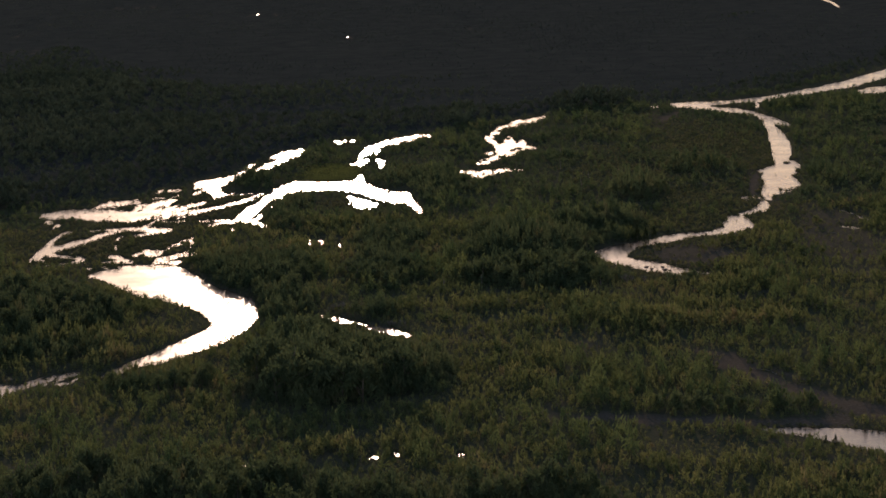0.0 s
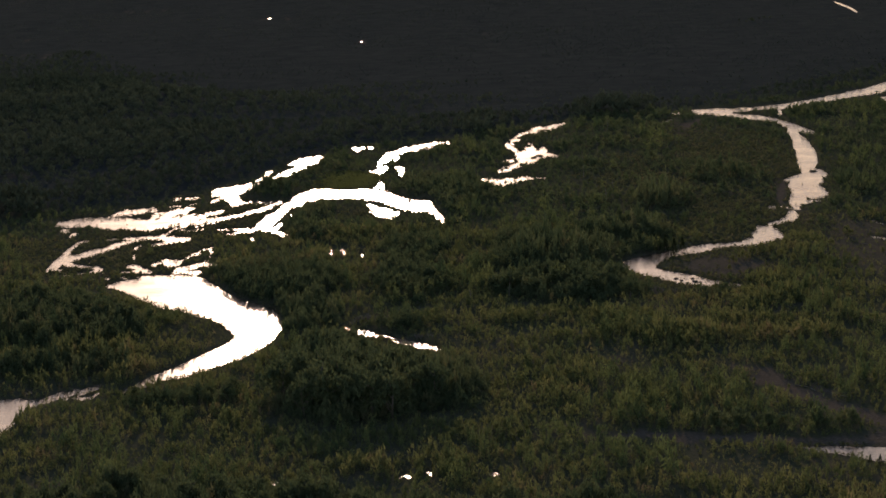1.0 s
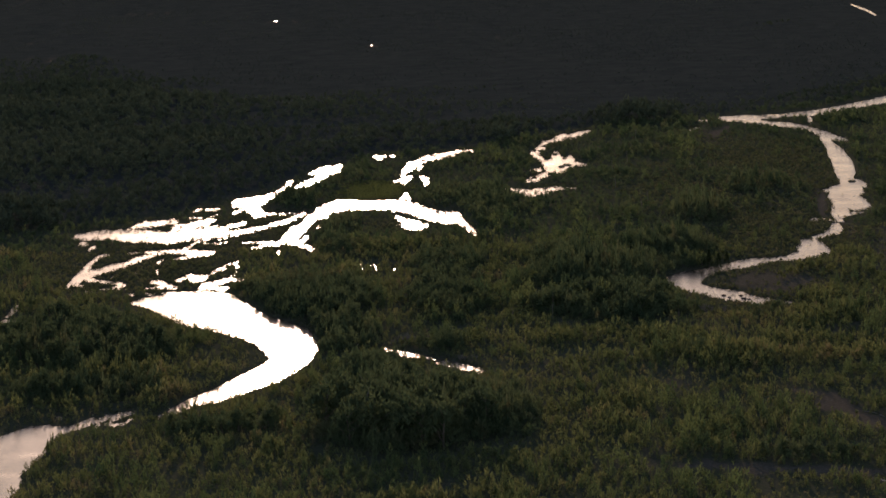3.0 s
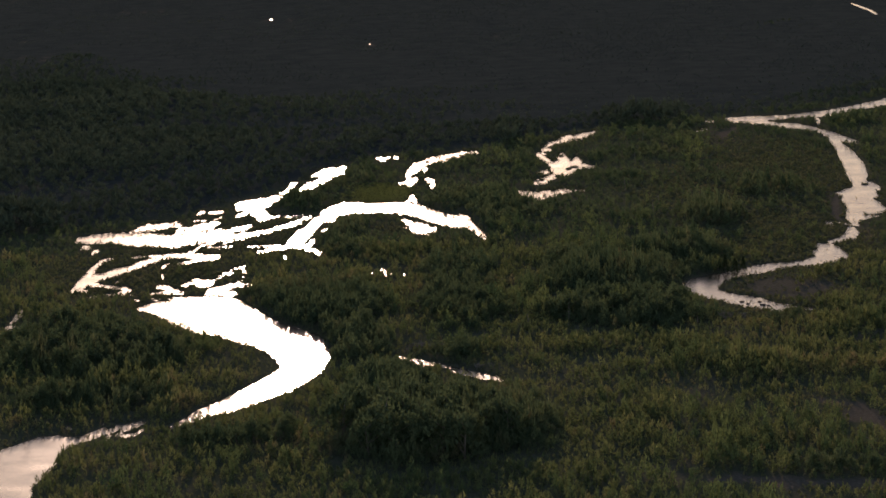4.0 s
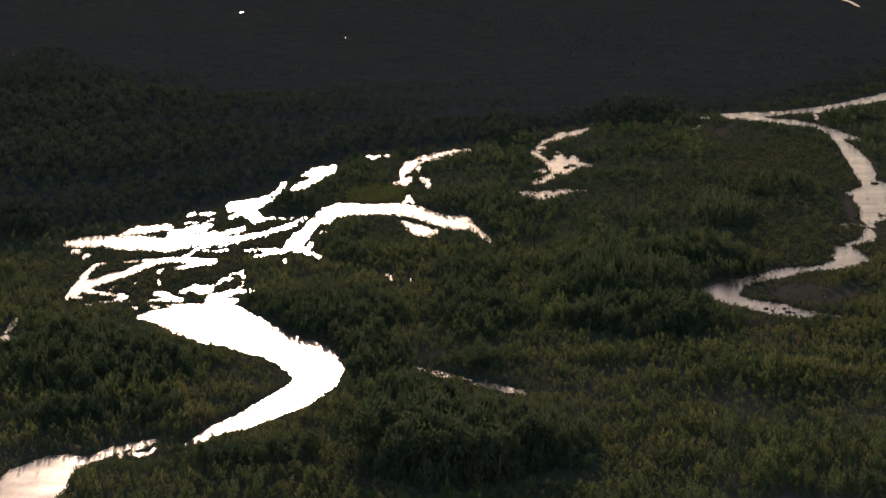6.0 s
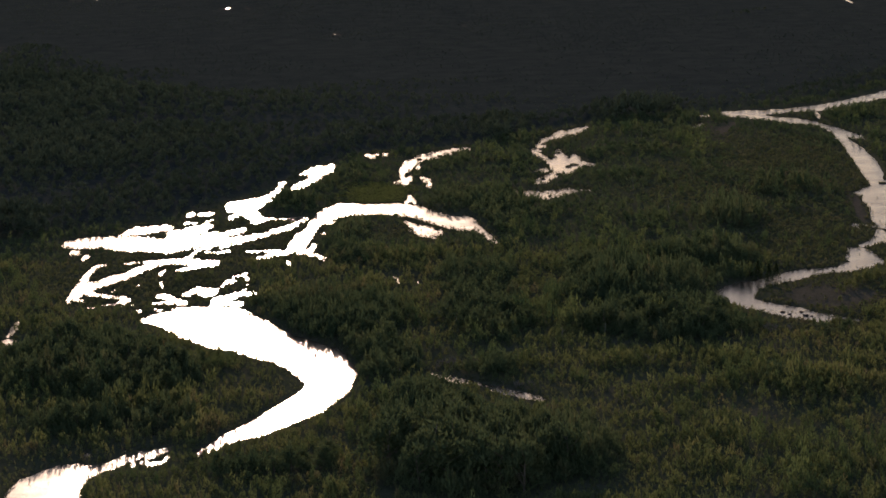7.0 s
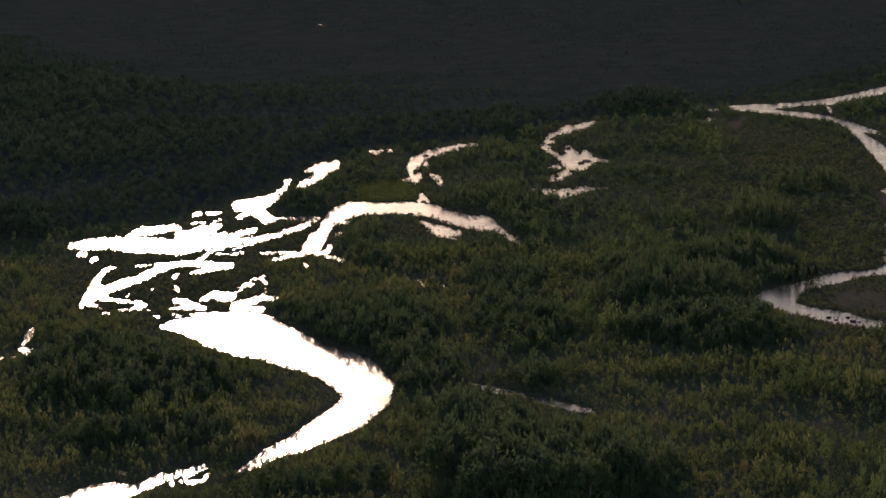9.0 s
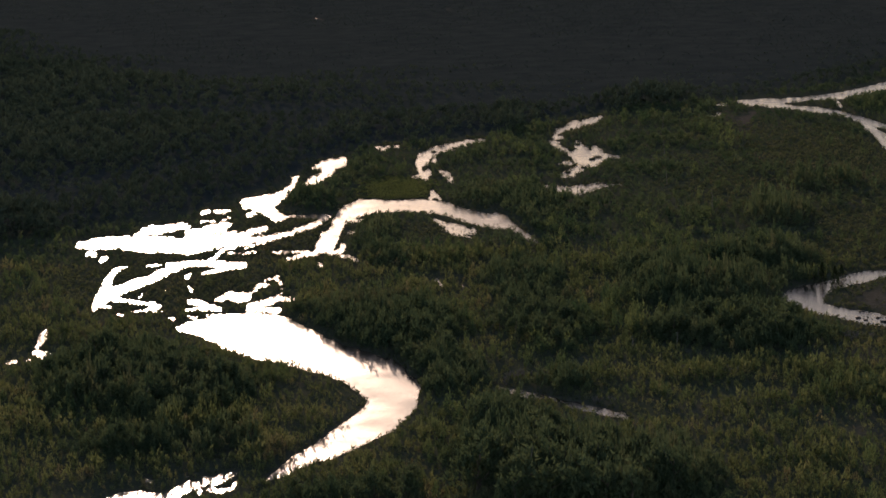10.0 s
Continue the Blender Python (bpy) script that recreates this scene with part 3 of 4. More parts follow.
def build_ground():
    far = np.array([520, 600, 750, 1000, 1500, 2300, 3500, 6000, 9000], float)
    gx = np.unique(np.concatenate([-far, spread((-520, -460, 5), (-460, -300, 1.5), (-300, -230, 1.5), (-230, -30, 0.6), (-30, 285, 0.75), (285, 520, 5)), far]))
    gy = np.unique(np.concatenate([[-9000, -5000, -2000, -500, 200, 500, 700, 800, 852], spread((860, 1280, 1.6), (1280, 1700, 1.5), (1700, 1900, 1.8), (1900, 2050, 3), (2050, 2450, 8), (2450, 3040, 2.5)),
                                   [3040, 3150, 3300, 3600, 4000, 4600, 5500, 7000, 9500]]))
    gx, gy = (np.concatenate([v, v[-1] + 3000.0 * np.arange(1, 1 + (1 - len(v)) % 4)]) for v in (gx, gy))
    x, y = np.meshgrid(gx, gy)
    d = water_depth(x, y)
    z = ground_height(x, y, d)
    zone = bare(x, y, d)
    # small faces along the shores and bars, one large face for each block elsewhere
    ny, nx = ((v - 1) // 4 for v in x.shape)
    close = (d > -3.5) & (d < 2.5) | (np.abs(looked_up(BAR_FIELD, x, y)) < 1.5)
    fine = np.zeros((ny + 2, nx + 2), bool)
    for a in range(5):
        for b in range(5):
            fine[1:-1, 1:-1] |= close[a:a + 4 * ny - 3:4, b:b + 4 * nx - 3:4]
    wide = x.shape[1]
    faces = []
    for j in range(ny):
        for i in range(nx):
            k = 4 * j * wide + 4 * i
            if fine[j + 1, i + 1]:
                faces += [(k + a * wide + b, k + a * wide + b + 1, k + (a + 1) * wide + b + 1, k + (a + 1) * wide + b) for a in range(4) for b in range(4)]
            else:
                south, east, north, west = (3 if f else 0 for f in (fine[j, i + 1], fine[j + 1, i + 2], fine[j + 2, i + 1], fine[j + 1, i]))
                ring = [k] + [k + b for b in range(1, 1 + south)] + [k + 4] + [k + 4 + a * wide for a in range(1, 1 + east)] + [k + 4 + 4 * wide]
                ring += [k + 4 * wide + 4 - b for b in range(1, 1 + north)] + [k + 4 * wide] + [k + (4 - a) * wide for a in range(1, 1 + west)]
                faces.append(tuple(ring))
    loops = np.fromiter(itertools.chain.from_iterable(faces), np.int32)
    sizes = np.fromiter((len(f) for f in faces), np.int32)
    used = np.unique(loops)
    me = bpy.data.meshes.new("ground")
    me.vertices.add(len(used))
    me.vertices.foreach_set("co", np.stack([x, y, z], -1).reshape(-1, 3)[used].astype(np.float32).ravel())
    me.loops.add(len(loops))
    me.loops.foreach_set("vertex_index", np.searchsorted(used, loops).astype(np.int32))
    me.polygons.add(len(faces))
    me.polygons.foreach_set("loop_start", (np.cumsum(sizes) - sizes).astype(np.int32))
    me.materials.append(GROUND)
    for name, values in (("bare", zone), ("upland", np.clip(terrace(x, y) / 30, 0, 1))):
        me.attributes.new(name, "FLOAT", "POINT").data.foreach_set("value", values.ravel()[used].astype(np.float32))
    me.update(calc_edges=True)
    me.polygons.foreach_set("use_smooth", np.full(len(faces), True))
    tagged(new("ground", me), "flat river plain of grass, silt bars and dark mud banks", "ground", kind="structure")


build_ground()
edge = 9000.0
water_me = quads_mesh("water", np.array([[-edge, -edge, 0], [edge, -edge, 0], [edge, edge, 0], [-edge, edge, 0]]), np.array([[0, 1, 2, 3]]), WATER)
tagged(new("water", water_me), "braided river water glittering in low evening sun", "water", kind="structure")


# ---------------------------------------------------------------- plants
rng = np.random.default_rng(7)


def unit(v):
    return v / (np.linalg.norm(v, axis=-1, keepdims=True) + 1e-9)


def leaf_sprays(centres, outward, size, gen, upright=0.7, stray=0.24):
    """Pointed sprays of leaves, one at each centre, and the way each one faces."""
    n = len(centres)
    along = unit(np.array([0, 0, upright]) + gen.normal(size=(n, 3)) * 0.4 + outward * 0.35)
    side = unit(np.cross(along, gen.normal(size=(n, 3))))
    s = size * gen.uniform(0.6, 1.4, (n, 1))
    pts = np.stack([centres - along * s * 0.6 - side * s * 0.30, centres - along * s * 0.4 + side * s * 0.34, centres + along * s * 1.0], 1)
    facing = unit(outward + np.array([0, 0, 0.35]) + gen.normal(size=(n, 3)) * stray)
    return pts.reshape(-1, 3), np.repeat(facing, 3, axis=0)


def lobed_crown(count, lobes, size, gen, base=0.06, plume=1.7, stray=0.14):
    """Leaf sprays on upright plumes that fan out inside a crown of height 1 and width about 1."""
    lobe = np.zeros((lobes, 5))
    lobe[0] = (0, 0, 0.58, 0.17, 0.40)
    for k in range(1, lobes):
        a = gen.uniform(0, 6.283)
        r = gen.uniform(0.10, 0.40)
        tall = gen.uniform(0.55, 1.0) * (1 - 0.55 * r)
        wide = gen.uniform(0.10, 0.17)
        lobe[k] = (r * math.cos(a), r * math.sin(a), tall - wide * plume, wide, wide * plume)
    share = lobe[:, 3] * lobe[:, 4]
    pick = gen.choice(lobes, count, p=share / share.sum())
    way = unit(gen.normal(size=(count, 3)))
    way[:, 2] = np.where(gen.random(count) < 0.6, np.abs(way[:, 2]), way[:, 2])
    rad = np.stack([lobe[pick, 3], lobe[pick, 3], lobe[pick, 4]], 1) * gen.uniform(0.45, 1.15, (count, 1))
    centres = lobe[pick, :3] + way * rad
    centres[:, 2] = np.clip(centres[:, 2], base * gen.uniform(0.4, 1.6, count), 1.08)
    whole = unit(centres - np.array([0, 0, 0.35]))
    return leaf_sprays(centres, unit(0.6 * way + whole), size, gen, stray=stray)


def templates(kinds, count, lobes, size, seed, lift=0.0, **more):
    gen = np.random.default_rng(seed)
    made = [lobed_crown(count, lobes, size, gen, **more) for _ in range(kinds)]
    return np.stack([m[0] for m in made]), unit(np.stack([m[1] for m in made]) + np.array([0, 0, lift]))


def plant_stuff(name, shapes, x, y, height, width, tone, mat, label, category):
    z = np.maximum(ground_height(x, y), 0.0) - 0.05
    n, v = len(x), shapes[0].shape[1]
    pick = rng.integers(0, len(shapes[0]), n)
    body, face = shapes[0][pick], shapes[1][pick]
    a = rng.uniform(0, 6.283, (n, 1))
    ca, sa = np.cos(a), np.sin(a)
    bx = (body[:, :, 0] * ca - body[:, :, 1] * sa) * width[:, None] + x[:, None]
    by = (body[:, :, 0] * sa + body[:, :, 1] * ca) * width[:, None] + y[:, None]
    bz = body[:, :, 2] * height[:, None] + z[:, None]
    nx, ny = face[:, :, 0] * ca - face[:, :, 1] * sa, face[:, :, 0] * sa + face[:, :, 1] * ca
    verts = np.stack([bx, by, bz], -1).reshape(-1, 3)
    facing = np.stack([nx, ny, face[:, :, 2]], -1).reshape(-1, 3)
    me = quads_mesh(name, verts, np.arange(n * v).reshape(-1, 3), mat, np.repeat(tone, v), normals=facing)
    return tagged(new(name, me), label, category, kind="stuff")


def candidates(x0, x1, y0, y1, spacing):
    gx, gy = np.meshgrid(np.arange(x0, x1, spacing), np.arange(y0, y1, spacing))
    x = (gx + rng.uniform(-0.55, 0.55, gx.shape) * spacing).ravel()
    y = (gy + rng.uniform(-0.55, 0.55, gy.shape) * spacing).ravel()
    keep = (x > -np.interp(y, [880, 1092, 1600, 3200], [160, 224, 295, 500])) & (x < np.interp(y, [880, 1300, 2124, 3200], [116, 172, 275, 380]))
    return x[keep], y[keep]


def open_height(x, y):
    """How tall a plant may grow before it would screen the water beyond it."""
    wx, wy = x + 60.0, y - 120.0
    far = np.hypot(wx, wy)
    wx, wy = wx / far, wy / far
    screen = inside(SCREENS, x, y) > 0.5
    limit = np.full(x.shape, 99.0)
    for step in range(28, 0, -1):
        s = step * 2.5
        wet = water_depth(x + wx * s, y + wy * s) > 0.05
        limit[wet] = s * 200.0 / far[wet] + 0.7
        if step % 2 and step < 16:
            dry = (np.maximum(on_bars(x + wx * s, y + wy * s), inside(MEADOWS[:1], x + wx * s, y + wy * s)) > 0.55) & ~wet
            limit[dry] = np.minimum(limit[dry], s * 240.0 / far[dry] + 0.9)
    return np.where(screen, 99.0, limit)


def growth(x, y):
    """Height of the plants and how thickly they stand."""
    h = 2.3 + 1.3 * fbm(x, y, 30.0, 3, 51) + 1.8 * fbm(x, y, 11.0, 2, 52) + 5.0 * np.clip(fbm(x, y, 42.0, 2, 53) - 0.15, 0, 1)
    h = np.maximum(h, 0.9)
    meadow = inside(MEADOWS, x, y)
    h = h * (1 - 0.62 * meadow) * (1 - 0.7 * on_bars(x, y))
    h = h * (1 - 0.8 * inside(ISLETS, x, y))
    tall = inside(STANDS, x, y) * (1 - inside(MEADOWS[:1], x, y))
    h = np.maximum(h, tall * (np.where(y > 1450, 0.85, 0.55) + 0.3 * rng.random(x.shape)))
    return np.minimum(h, np.where(tall > 3, 3.6, 2.3) + 0.7 * np.clip(-water_depth(x, y), 0, 99)), tall


# individual trees, nearest stands first
def tube(bm, pts, radii, sides=6):
    rings = []
    for k, (p, r) in enumerate(zip(pts, radii)):
        q = (pts[min(k + 1, len(pts) - 1)] - pts[max(k - 1, 0)]).to_track_quat("Z", "Y")
        rings.append([bm.verts.new(p + q @ Vector((r * math.cos(i * 6.2832 / sides), r * math.sin(i * 6.2832 / sides), 0))) for i in range(sides)])
    for a, b in zip(rings, rings[1:]):
        for i in range(sides):
            bm.faces.new((a[i], a[(i + 1) % sides], b[(i + 1) % sides], b[i]))
    bm.faces.new(rings[-1])


def trunk_mesh(seed):
    gen = random.Random(seed)
    bm = bmesh.new()
    lean = Vector((gen.uniform(-0.05, 0.05), gen.uniform(-0.05, 0.05), 0))
    pts = [Vector((0, 0, -0.04)) + lean * k * k * 0.1 + Vector((0, 0, 0.17 * k)) for k in range(6)]
    tube(bm, pts, [0.026, 0.021, 0.018, 0.014, 0.009, 0.004])
    for k in range(6):
        a = gen.uniform(0, 6.283)
        start = pts[1 + k % 4]
        out = Vector((math.cos(a), math.sin(a), gen.uniform(0.5, 1.1))).normalized()
        tube(bm, [start, start + out * 0.16, start + out * 0.30 + Vector((0, 0, 0.05))], [0.010, 0.007, 0.003], 4)
    me = bpy.data.meshes.new("trunk")
    bm.to_mesh(me)
    bm.free()
    me.materials.append(BARK)
    return me


def part(name, me, parent, label=""):
    ob = new(name, me)
    ob.parent = parent
    return tagged(ob, label)


def broadleaf(seed):
    gen = np.random.default_rng(seed)
    tree = new("tree")
    part("trunk", trunk_mesh(seed), tree, "slender grey-brown trunk with forked limbs")
    pts, facing = lobed_crown(520, 10, 0.062, gen, base=0.12, plume=1.3)
    tone = np.full(len(pts), gen.uniform(0.3, 0.7))
    part("crown", quads_mesh("crown", pts, np.arange(len(pts)).reshape(-1, 3), ALDER, tone, normals=facing), tree, "uneven crown of small dark green leaves")
    return tagged(tree, "dark green alder in a riverside stand", "tree", "alders of the riverside stands")


TREES = [broadleaf(100 + k) for k in range(7)]


def place_trees():
    spots = []
    for cx, cy, rx, ry, h in STANDS:
        if h < 5 or cy > 1720:
            continue
        for _ in range(int(rx * ry * 0.030)):
            a, r = rng.uniform(0, 6.283), math.sqrt(rng.random()) * 0.95
            spots.append((cx + rx * r * math.cos(a), cy + ry * r * math.sin(a), h))
    x, y, h = (np.array(v) for v in zip(*spots))
    top = np.minimum(h * rng.uniform(0.85, 1.3, len(h)), np.minimum(open_height(x, y), 3.4 + 0.6 * np.clip(-water_depth(x, y), 0, 99)))
    ok = (water_depth(x, y) < -1.0) & (top > 3.0)
    x, y, top = x[ok], y[ok], top[ok]
    z = ground_height(x, y)
    order = np.argsort(y)[:320]
    for i, k in enumerate(order):
        m = pose(x[k], y[k], z[k] - 0.05, 0, 0, rng.uniform(0, 360))
        ob = TREES[i] if i < len(TREES) else copy_thing(TREES[i % len(TREES)], m)
        ob.matrix_basis = m @ Matrix.Diagonal((top[k] * rng.uniform(0.95, 1.3), top[k] * rng.uniform(0.95, 1.3), top[k], 1))


place_trees()


def place_thickets():
    # near thickets
    x, y = candidates(-330, 230, 862, 1480, 2.3)
    d = water_depth(x, y)
    b = bare(x, y, d)
    h, tall = growth(x, y)
    keep = (d < -0.4) & (rng.random(len(x)) > b * 1.05) & (rng.random(len(x)) < (0.84 + 0.42 * fbm(x, y, 12.0, 2, 61)) * (1 - 0.38 * inside(MEADOWS, x, y)) * (1 - 0.6 * inside(ISLETS, x, y)) * (1 - inside(MEADOWS[:1], x, y)))
    x, y, h, tall = x[keep], y[keep], h[keep], tall[keep]
    h = np.minimum(h * np.exp(rng.normal(-0.06, 0.28, len(h))), open_height(x, y) * np.exp(rng.normal(0.12, 0.33, len(h))))
    w = np.clip(h * rng.uniform(0.6, 0.95, len(h)), 1.1, 4.6)
    tone = np.clip(0.45 + 0.28 * fbm(x, y, 30.0, 2, 71) + 0.26 * fbm(x, y, 9.0, 2, 75) + rng.normal(0, 0.11, len(x)), 0, 1)
    big = tall > 3.5
    plant_stuff("willow_thicket", templates(18, 35, 8, 0.160, 1, plume=2.3), x[~big], y[~big], h[~big], w[~big], tone[~big], WILLOW,
                "dense olive-green willow scrub backlit on the flood plain", "shrubs")
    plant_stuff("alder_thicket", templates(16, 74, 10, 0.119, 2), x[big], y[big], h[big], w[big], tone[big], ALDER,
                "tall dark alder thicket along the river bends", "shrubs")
    # farther thickets up to the terrace
    x, y = candidates(-420, 330, 1480, 2250, 3.4)
    d = water_depth(x, y)
    ok = terrace(x, y) < 0
    x, y, d = x[ok], y[ok], d[ok]
    b = bare(x, y, d)
    h, tall = growth(x, y)
    keep = (d < -0.5) & (rng.random(len(x)) > b * 1.05) & (rng.random(len(x)) < (0.88 + 0.3 * fbm(x, y, 20.0, 2, 62)) * (1 - 0.38 * inside(MEADOWS, x, y)) * (1 - 0.6 * inside(ISLETS, x, y)) * (1 - inside(MEADOWS[:1], x, y)))
    x, y, h, tall = x[keep], y[keep], h[keep], tall[keep]
    h = np.minimum(h * np.exp(rng.normal(-0.06, 0.28, len(h))), open_height(x, y) * np.exp(rng.normal(0.12, 0.33, len(h))))
    w = np.clip(h * rng.uniform(0.85, 1.25, len(h)), 1.3, 5.0)
    tone = np.clip(0.45 + 0.28 * fbm(x, y, 34.0, 2, 72) + 0.26 * fbm(x, y, 11.0, 2, 76) + rng.normal(0, 0.11, len(x)), 0, 1)
    # same scrub as nearby; the darker leaf colour stands in for weaker backlight
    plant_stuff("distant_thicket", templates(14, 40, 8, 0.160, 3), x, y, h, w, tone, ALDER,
                "willow scrub between the ponds, coloured darker for weaker backlight", "shrubs")
    # taller young poplars that stand in loose groups above the scrub
    for y0, y1, step, leaves, size, name in ((862, 1480, 5.2, 120, 0.088, "poplar_groups"), (1480, 1960, 5.8, 84, 0.105, "distant_poplars")):
        x, y = candidates(-330, 330, y0, y1, step)
        d = water_depth(x, y)
        group = np.clip(fbm(x, y * 0.6, 26.0, 3, 64) * 1.5 + 0.30, 0, 1) * (1 - 0.75 * inside(MEADOWS + ISLETS, x, y)) * (1 - np.clip(bare(x, y, d), 0, 1)) * (1 - inside(MEADOWS[:1], x, y))
        h = (3.4 + 2.6 * group) * np.exp(rng.normal(0, 0.26, len(x)))
        h = np.minimum(np.minimum(h, open_height(x, y) * np.exp(rng.normal(0.05, 0.2, len(x)))), 2.4 + 0.7 * np.clip(-d, 0, 99))
        keep = (d < -1.0) & (terrace(x, y) < 0) & (rng.random(len(x)) < 0.75 * group) & (h > 2.2)
        x, y, h = x[keep], y[keep], h[keep]
        tone = np.clip(0.42 + 0.25 * fbm(x, y, 22.0, 2, 74) + rng.normal(0, 0.2, len(x)), 0, 1)
        plant_stuff(name, templates(14, leaves, 11, size, 31 + int(step), plume=2.6), x, y, h, h * rng.uniform(0.55, 0.85, len(h)), tone, POPLAR,
                    "loose groups of upright green young poplars above the scrub", "trees")
    # belts of tall trees along the terrace foot and groves behind them
    x, y = candidates(-560, 400, 1480, 3300, 7.0)
    far = terrace(x, y)
    d = water_depth(x, y)
    edge_belt = np.clip((58 + 30 * fbm(x, y, 70.0, 2, 85) - far) / 14, 0, 1)
    zone = np.clip((70 - x) / 70, 0, 1) * np.clip((np.interp(x, [-320, -120, 60], [980, 500, 190]) + 110 * fbm(x * 0.5, y, 90.0, 2, 86) - far) / 260, 0, 1)
    groves = zone * np.clip(0.62 + 0.75 * fbm(x * 0.45, y * 0.8, 60.0, 3, 89), 0, 1.15) * (rng.random(len(x)) < 0.9)
    skyline = np.clip((fbm(x * 0.4, y, 110.0, 2, 87) - 0.22) * 6, 0, 1) * (far > 520)
    h = 11.0 * np.maximum(edge_belt, groves) + 3.8 * skyline * (x > 120)
    room = np.where(far < 120, 2.2 + 0.45 * np.clip(-d, 0, 99), 1.6 + 0.14 * np.clip(-d, 0, 99))
    h = np.minimum(h * np.exp(rng.normal(-0.05, 0.17, len(h))), np.minimum(open_height(x, y), room))
    w = h * rng.uniform(0.9, 1.3, len(h))
    ok = (far > -6) & (d < -1.2) & (h > 2.0) & (-d > 0.3 * w)
    tone = np.clip(0.40 + 0.45 * fbm(x * 0.4, y, 60.0, 2, 83) + rng.normal(0, 0.14, len(x)), 0, 1)
    plant_stuff("terrace_woods", templates(16, 62, 9, 0.136, 4, plume=1.2, stray=0.15), x[ok], y[ok], h[ok], w[ok], tone[ok], HAZY_TERRACE,
                "belts of rounded broadleaf trees along the far terrace", "woods")
    # low heath between and beyond the groves
    x, y = candidates(-560, 400, 1490, 3300, 5.6)
    far = terrace(x, y)
    d = water_depth(x, y)
    h = 0.6 + 0.25 * fbm(x, y, 40.0, 2, 81) + 1.6 * np.clip(fbm(x * 0.22, y, 38.0, 2, 84) - 0.30, 0, 1) + 2.2 * np.exp(-np.clip(far - 40, 0, 999) / 60)
    h = np.minimum(np.maximum(h, 0.35) * np.exp(rng.normal(0, 0.2, len(h))), np.minimum(open_height(x, y), 0.8 + 0.10 * np.clip(-d, 0, 99)))
    w = np.clip(h * rng.uniform(1.6, 2.6, len(x)), 2.2, 6.0)
    ok = (far > -2) & (rng.random(len(x)) < 0.45 + 0.8 * fbm(x, y * 0.4, 50.0, 2, 90)) & (-d > 0.5 * w)
    tone = np.clip(0.42 + 0.55 * fbm(x * 0.35, y * 0.6, 90.0, 3, 88) + rng.normal(0, 0.06, len(x)), 0, 1)
    plant_stuff("heath_shrubs", templates(16, 14, 7, 0.26, 8, plume=0.9, stray=0.12, lift=0.5), x[ok], y[ok], h[ok], w[ok], tone[ok], HAZY_UPLAND,
                "low dwarf shrubs on the far terrace, greyed by painted haze", "shrubs")
    # sedge on open ground
    x, y = candidates(-330, 330, 862, 1950, 3.2)
    d = water_depth(x, y)
    b = bare(x, y, d)
    keep = (d < -0.2) & (b < 0.9) & (terrace(x, y) < 0) & (rng.random(len(x)) < 0.36)
    x, y = x[keep], y[keep]
    h = rng.uniform(0.4, 1.0, len(x))
    plant_stuff("sedge_tufts", templates(8, 10, 3, 0.38, 5), x, y, h, h * 1.8, np.clip(rng.normal(0.5, 0.2, len(x)), 0, 1), SEDGE,
                "yellow-green sedge tufts on open ground", "grass")
    x, y = candidates(-330, 330, 1240, 1860, 2.0)
    d = water_depth(x, y)
    keep = (d < -0.3) & (rng.random(len(x)) < inside(MEADOWS[1:] + ISLETS, x, y)) & (bare(x, y, d) < 0.7)
    x, y = x[keep], y[keep]
    h = rng.uniform(0.5, 1.3, len(x))
    tone = np.clip(0.45 + 0.3 * fbm(x, y, 8.0, 2, 78) + rng.normal(0, 0.12, len(x)), 0, 1)
    plant_stuff("meadow_sedge", templates(8, 10, 4, 0.36, 15), x, y, h, h * 2.1, tone, SEDGE, "low olive-brown sedge covering the open river meadows", "grass")
    # the open green meadow by the upper pond
    x, y = candidates(-106, -62, 1604, 1700, 0.8)
    keep = (water_depth(x, y) < -0.3) & (rng.random(len(x)) < inside(MEADOWS[:1], x, y))
    x, y = x[keep], y[keep]
    h = rng.uniform(0.35, 0.7, len(x))
    plant_stuff("meadow_grass", templates(8, 10, 3, 0.4, 6), x, y, h, h * 2.2, np.clip(rng.normal(0.56, 0.1, len(x)), 0, 1), GRASS,
                "bright green grass of a small pondside meadow", "grass")
    # reeds and sedge that fringe the shores and stand in the shallows
    x, y = candidates(-330, 260, 862, 1920, 0.85)
    d = water_depth(x, y)
    near = (d > -0.8) & (d < 2.6)
    x, y, d = x[near], y[near], d[near]
    bed = np.clip(fbm(x, y * 0.5, 9.0, 2, 95) * 1.6 + 0.25, 0, 1)
    grown = np.zeros(len(x))
    for cx, cy, rx, ry, share in OVERGROWN:
        grown = np.maximum(grown, np.clip(1.5 - np.hypot((x - cx) / rx, (y - cy) / ry), 0, 1))
    keep = rng.random(len(x)) < np.where(d < 0.1, 0.16 + 0.40 * bed, np.maximum(0.05 * bed * (d < 1.3) * (y > 1250), 0.06 * grown))
    x, y = x[keep], y[keep]
    h = rng.uniform(0.45, 1.15, len(x))
    plant_stuff("shore_reeds", templates(10, 6, 3, 0.34, 9, plume=2.0), x, y, h + 0.1, rng.uniform(0.9, 2.2, len(x)), np.clip(rng.normal(0.35, 0.2, len(x)), 0, 1), SEDGE,
                "olive reeds and sedge fringing the river shores", "reeds")


place_thickets()


